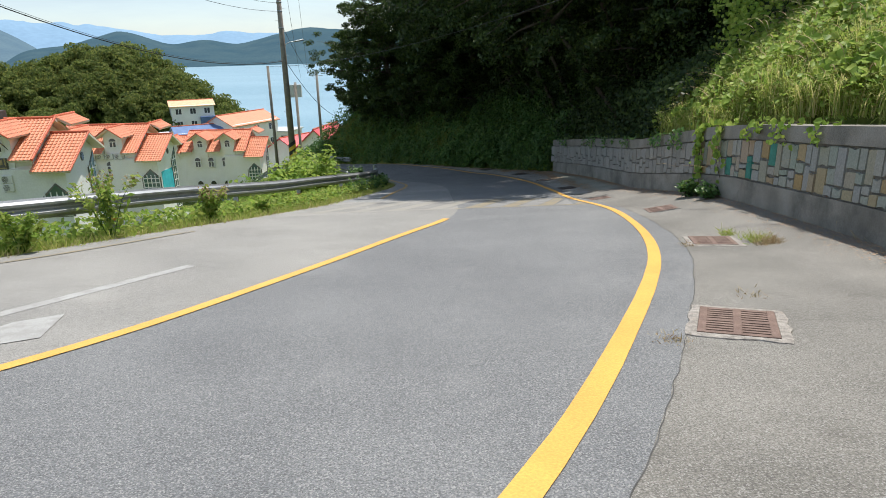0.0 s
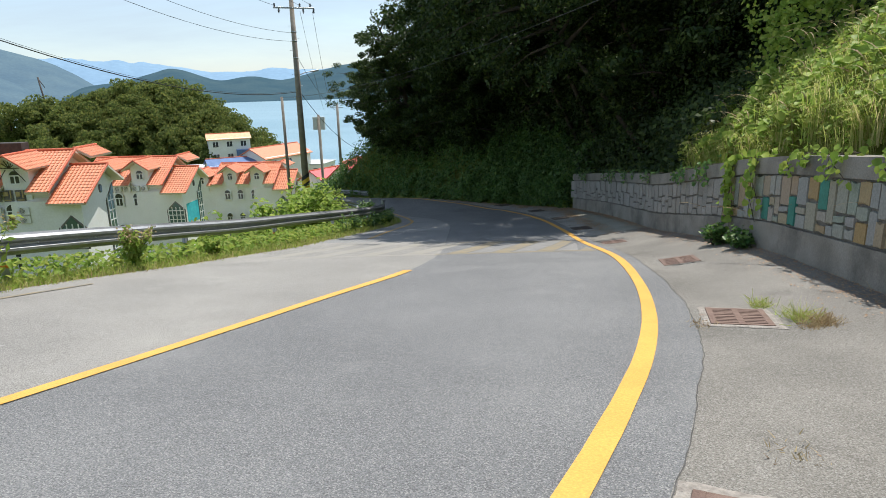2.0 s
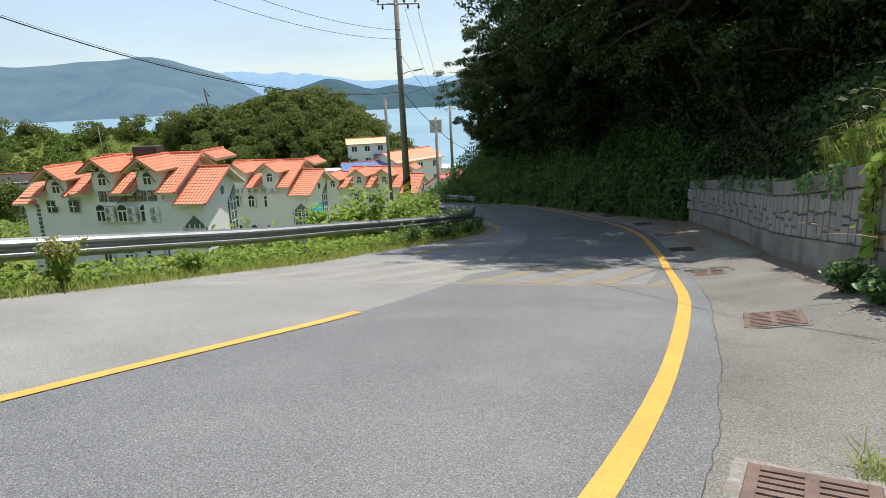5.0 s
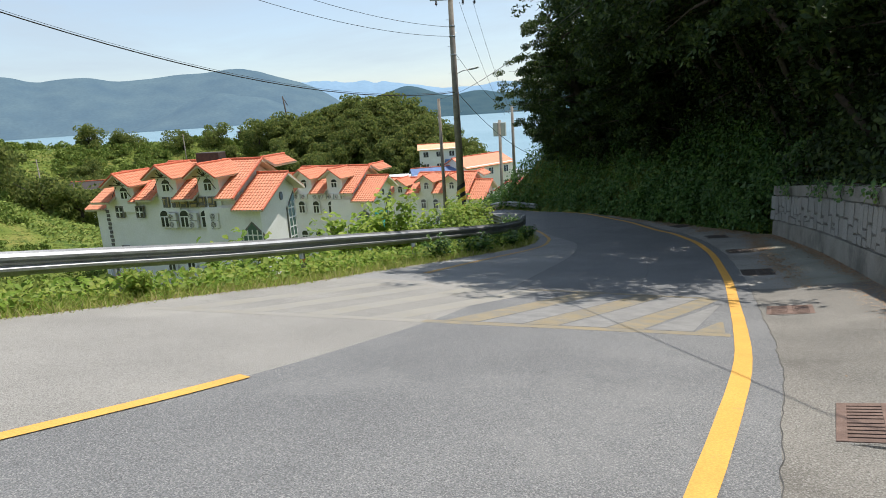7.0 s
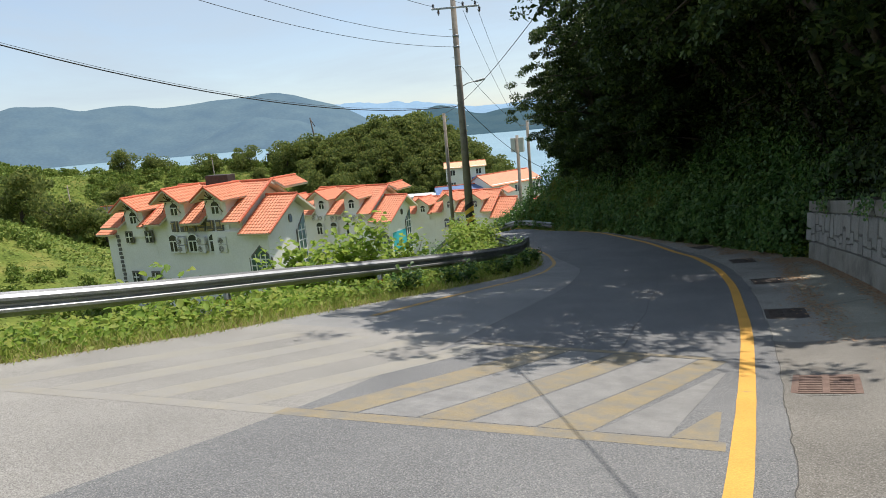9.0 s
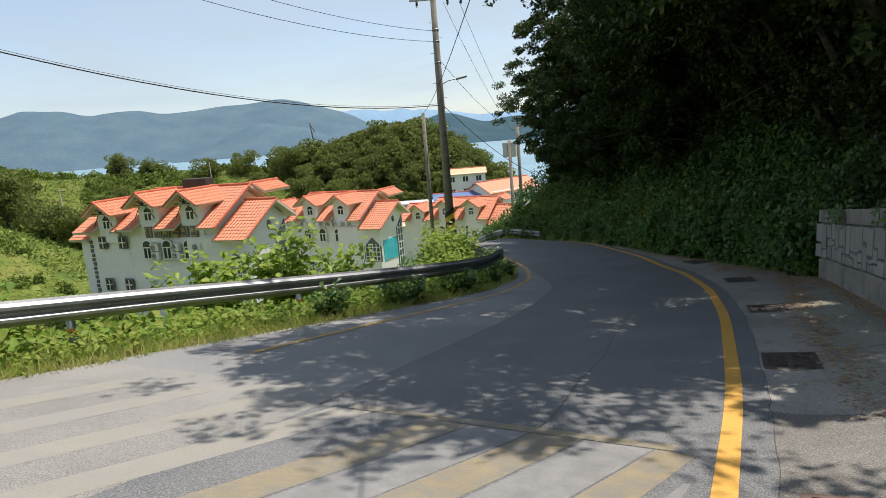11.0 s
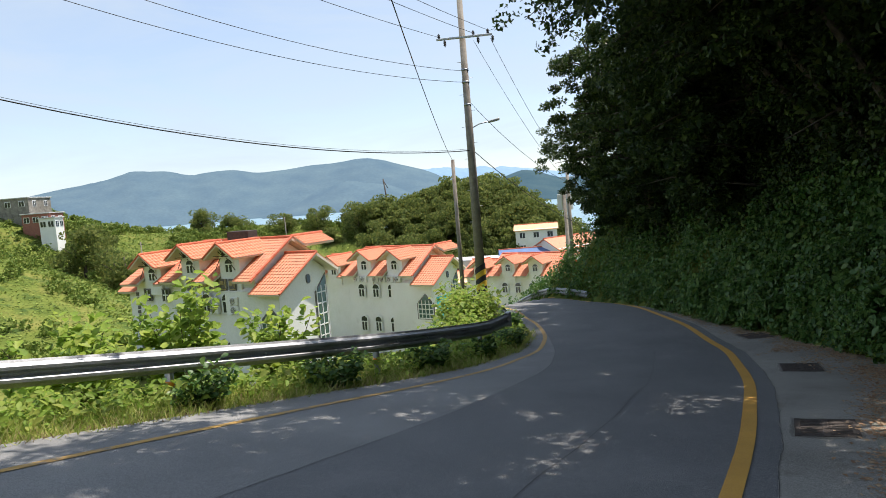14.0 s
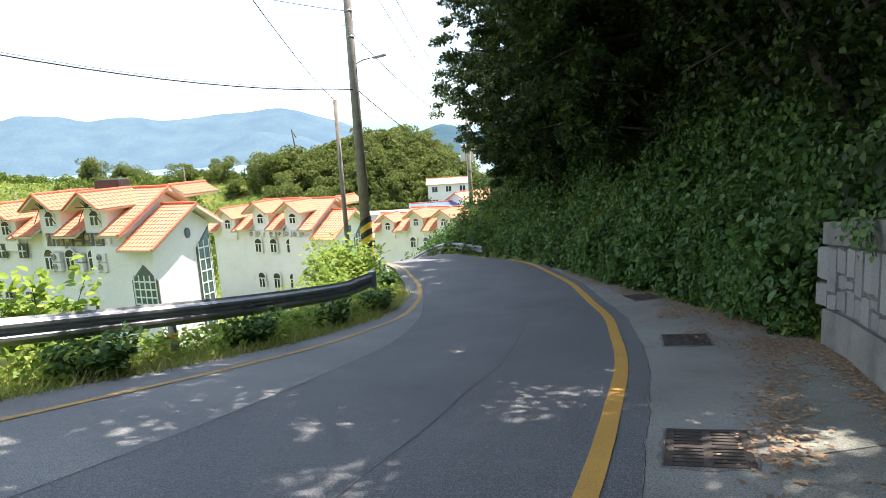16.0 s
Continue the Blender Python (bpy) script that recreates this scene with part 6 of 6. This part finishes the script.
def far_tree(x, y, r, h, seed, label):
    rng = np.random.default_rng(seed)
    z = terrain(x, y)
    t = tagged(empty("tree", pose(x, y, z)), label, "tree", "trees beyond the meadow")
    tube("trunk", [(0, 0, -0.5), (0.1, 0, h * 0.35), (0, 0.1, h * 0.7)], [0.3, 0.2, 0.08], M_BARK, t, 7)
    bm = bmesh.new()
    for k in range(6):
        a = k * 1.05
        add_tube(bm, [(0.05, 0, h * 0.3), (math.cos(a) * r * 0.6, math.sin(a) * r * 0.6, h * 0.6)], [0.12, 0.03], 5)
    part("limb", bm, M_BARK, t)
    lobes = []
    for k in range(7):
        a, s = k * 2.4 + rng.uniform(0, 1), rng.uniform(0.25, 0.75)
        lobes.append((math.cos(a) * r * s, math.sin(a) * r * s, h * rng.uniform(-0.38, 0.18), r * rng.uniform(0.4, 0.72), h * 0.75))
    quad_cloud("crown", crowns(rng, lobes, 620, 0.32), M_WOODS, t)


for i, (x, y, r, h) in enumerate([(-85, 72, 4.8, 8.0), (-90, 69, 4.6, 9.0), (-81, 75, 4.0, 6.5), (-96, 73, 4.6, 8.5), (-76, 79, 3.4, 4.8), (-102, 78, 4.2, 7.5), (-88, 81, 4.2, 5.5), (-71, 84, 3.0, 4.0), (-124, 112, 3.8, 5.0), (-131, 118, 3.4, 5.5), (-117, 124, 3.2, 4.0), (-150, 135, 4.5, 6.5), (-143, 140, 4.2, 5.5), (-130, 148, 4.0, 5.5), (-126, 156, 4.4, 7), (-119, 164, 4.0, 7.5), (-112, 158, 4.2, 7), (-116, 150, 3.0, 4)]):
    far_tree(x, y, r, h, 70 + i, "rounded green tree at the edge of the field")


# ---- tall weeds, wall creepers and stakes ----
def tall_weed(x, y, h, seed, label, mat, size=0.055):
    rng = np.random.default_rng(seed)
    z = terrain(x, y)
    w = tagged(empty("tall_weed", pose(x, y, z)), label, "weed")
    leaves = []
    for k in range(9):
        a = k * 2.4
        lean = rng.uniform(0.05, 0.45)
        top = Vector((math.cos(a) * lean * h, math.sin(a) * lean * h, h * rng.uniform(0.6, 1.0)))
        mid = top * 0.5 + Vector((0, 0, 0.12 * h))
        tube("stem", [(0, 0, -0.05), mid, top], [0.010, 0.007, 0.003], M_LEAF, w, 5)
        for s in np.linspace(0.25, 1.0, 42):
            p = (Vector((0, 0, 0)).lerp(mid, s * 2) if s < 0.5 else mid.lerp(top, s * 2 - 1)) + Vector(rng.normal(size=3)) * (0.05 if h > 0.4 else 0.015)
            leaves.append(p)
    pts = np.array([tuple(p) for p in leaves])
    quad_cloud("foliage", leaf_quads(rng, pts, size, None, 2.4 if size > 0.04 else 5.0, 0.1, 0.9), M_LEAF_SUNLIT, w)
    tops = pts[pts[:, 2] > 0.72 * h]
    if len(tops):
        quad_cloud("seed_head", leaf_quads(rng, np.repeat(tops, 5, 0) + rng.normal(size=(len(tops) * 5, 3)) * 0.035, 0.028, None, 1.6), mat, w)
    return w


tall_weed(-5.75, 11.0, 1.35, 3, "tall flowering weed with brown seed heads by the rail", M_DRY)
tall_weed(-4.75, 13.2, 0.85, 4, "arching weed with reddish seed heads at the verge", M_DRY)
tall_weed(-6.3, 9.4, 0.7, 5, "tall green weed in the verge grass", M_LEAF_SUNLIT)
tall_weed(-4.3, 15.6, 0.5, 6, "low green weed in the verge grass", M_LEAF_SUNLIT)


def tuft(x, y, h, n, seed, mat, label):
    rng = np.random.default_rng(seed)
    z = z_ground(x, y)
    f = np.stack([rng.normal(0, 0.07, n), rng.normal(0, 0.09, n), np.zeros(n)], 1)
    t = quad_cloud("grass_tuft", blade_quads(rng, f, h, 0.008, 0.9), mat)
    t.matrix_basis = pose(x, y, z)
    tagged(t, label, "grass", kind="stuff")


tuft(4.42, 9.2, 0.13, 150, 5, M_GRASS, "green tuft of grass at the corner of the drain grate")
tuft(4.5, 8.5, 0.20, 190, 10, M_GRASS, "green tuft of grass beside the drain grate")
tuft(4.62, 8.33, 0.12, 260, 6, M_DRY, "dry orange grass tuft beside the drain grate")
tuft(4.45, 8.2, 0.07, 200, 11, M_DRY, "dry orange moss beside the drain grate")
tuft(2.95, 5.45, 0.05, 40, 8, M_DRY, "thin dry grass at the grate surround")
tuft(3.5, 8.35, 0.05, 90, 9, M_DRY, "dry orange moss beside the drain grate")
tuft(1.72, 4.2, 0.04, 110, 12, M_DRY, "dry orange moss beside the drain grate")


def wall_creeper(y0, y1, drop, n, seed, size, label):
    """Strands that hang over the coping, with leaves along them."""
    rng = np.random.default_rng(seed)
    c = tagged(empty("wall_creeper", pose(*wall_base((y0 + y1) / 2))), label, "creeper", "creepers on the wall")
    o = wall_base((y0 + y1) / 2)
    pts = []
    for k in range(n):
        y = rng.uniform(y0, y1)
        b = wall_base(y) - o
        d = drop * rng.uniform(0.4, 1.0)
        line = [b + Vector((0.25, 0, WALL_H + 0.05)), b + Vector((-0.09, 0, WALL_H + 0.02)), b + Vector((-0.11, rng.uniform(-0.15, 0.15), WALL_H - d * 0.5)), b + Vector((-0.08, rng.uniform(-0.2, 0.2), max(0.03, WALL_H - d)))]
        tube("strand", line, 0.006, M_BARK, c, 4)
        for s in np.linspace(0, 3, 20):
            i = min(2, int(s))
            pts.append(tuple(line[i].lerp(line[i + 1], s - i) + Vector((-abs(rng.normal()) * 0.05, rng.normal() * 0.07, rng.normal() * 0.05))))
    # sun and shade in the leaf colour: lighter up to y 15, darker beyond
    leaf_cloud("foliage", round_leaves(rng, np.array(pts), size * 0.85, np.array((-1.0, -0.3, 0.5)), 1.15, 0.6, 0.6), M_VINE if y0 < 15 else M_LEAF, c)


wall_creeper(13.9, 14.7, 1.5, 6, 1, 0.135, "green creeper hanging down the whole wall")
wall_creeper(13.0, 13.2, 1.35, 3, 2, 0.12, "narrow green creeper strand on the painted wall")
wall_creeper(15.5, 18.5, 0.45, 8, 3, 0.085, "short creeper trailing over the coping")
wall_creeper(19.0, 29.0, 0.3, 20, 4, 0.07, "creeper fringe trailing over the shaded coping")
wall_creeper(9.0, 12.6, 0.3, 5, 5, 0.10, "thin creeper trailing over the painted wall")
bush(5.72, 14.0, z_ground(5.7, 14.0), 0.32, 0.4, 340, 0.06, M_LEAF, "dark green weeds at the foot of the wall", 90)
bush(5.8, 13.1, z_ground(5.75, 13.1), 0.3, 0.3, 300, 0.06, M_LEAF, "dark green weeds at the foot of the wall", 91)


def stake(x, y, h, seed):
    rng = np.random.default_rng(seed)
    z = terrain(x, y)
    s = tagged(empty("stake", pose(x, y, z)), "grey wooden stake with a climbing vine on the bank", "stake", "stakes on the bank")
    tube("pole", [(0, 0, -0.3), (0.02, 0.03, h)], 0.035, M_BARK, s, 7)
    t = np.linspace(0.2, 1.0, 30)
    pts = np.stack([0.1 * np.cos(t * 20), 0.1 * np.sin(t * 20), t * h], 1) + rng.normal(size=(30, 3)) * 0.06
    leaf_cloud("vine_leaves", round_leaves(rng, pts, 0.14, None, 1.1, 0.5, 0.7), M_LEAF_SUNLIT, s)


for i, (x, y, h) in enumerate([(8.3, 13.2, 2.6), (8.9, 12.0, 2.4), (9.4, 14.5, 2.6), (7.9, 10.0, 1.8)]):
    stake(x, y, h, 60 + i)


def plumes():
    """Arching grass stalks with pale feathery heads along the top of the sunny bank."""
    rng = np.random.default_rng(77)
    out = []
    for k in range(330):
        y = rng.uniform(4, 19.5)
        x = x_wall(y) + rng.uniform(0.4, 5.5)
        z = terrain(x, y)
        h = rng.uniform(1.1, 1.9)
        d = np.array((rng.normal(-0.5, 0.5), rng.normal(0.2, 0.5)))
        for i in range(14):
            s0, s1 = i / 14, (i + 1) / 14
            f = lambda s: np.array((x + d[0] * s * s * 0.8, y + d[1] * s * s * 0.8, z + h * (s * 1.25 - 0.55 * s ** 3)))
            p, q = f(s0), f(s1)
            w = 0.004 if s0 < 0.6 else 0.014
            e = np.array((w, w * 0.5, 0))
            out.append((p - e, p + e, q + e, q - e))
    tagged(quad_cloud("grass_plumes", np.array(out), M_DRY), "arching pale grass plumes on the bank", "grass", kind="stuff")


plumes()


# ---- leaf litter at the foot of the wall and bank ----
def build_litter():
    rng = np.random.default_rng(31)
    n = 9000
    v = np.empty((n, 3))
    for i in range(n):
        y = rng.uniform(5, 40)
        x = x_wall(y) - 0.02 - abs(rng.normal(0, 0.26 if y < 20 else 0.13 if y < 29 else 0.4))
        x = max(x, x_edge(y) + 0.1)
        v[i] = (x, y, z_ground(x, y) + 0.012)
    m = 3500
    w = np.empty((m, 3))
    k = 0
    while k < m:
        y, u = rng.uniform(28.5, 43), rng.uniform(0, 1)
        x = x_wall(y) - 1.9 * u ** 1.3
        if x > x_edge(y) + 0.15 and 1.8 * noise.noise((x * 1.5, y * 0.9, 4)) + 0.3 - 0.8 * u > rng.uniform(-0.3, 0.5):
            w[k] = (x, y, z_ground(x, y) + rng.uniform(0.006, 0.022))
            k += 1
    r = np.empty((2400, 3))
    for i in range(len(r)):
        y = rng.uniform(20, 33)
        while 1.4 * noise.noise((y * 1.1, 5, 5)) + rng.uniform(-0.5, 0.5) < -0.1:
            y = rng.uniform(20, 33)
        x = max(x_edge(y) + 0.3, x_apron(y) + 0.07 + rng.normal(0.0, 0.15) + 0.10 * noise.noise((y * 0.8, 2, 2)))
        r[i] = (x, y, z_ground(x, y) + rng.uniform(0.006, 0.02))
    v = np.concatenate([v, w, r])
    q = leaf_quads(rng, v, np.where(v[:, 1] < 21, 0.021, 0.034), np.array((0, 0, 3.0)), 1.4, 0.0, 0.4)
    tagged(quad_cloud("leaf_litter", q, M_LITTER), "dry brown leaf litter along the wall foot", "leaf litter", kind="stuff")


build_litter()
build_stones(wall_east)
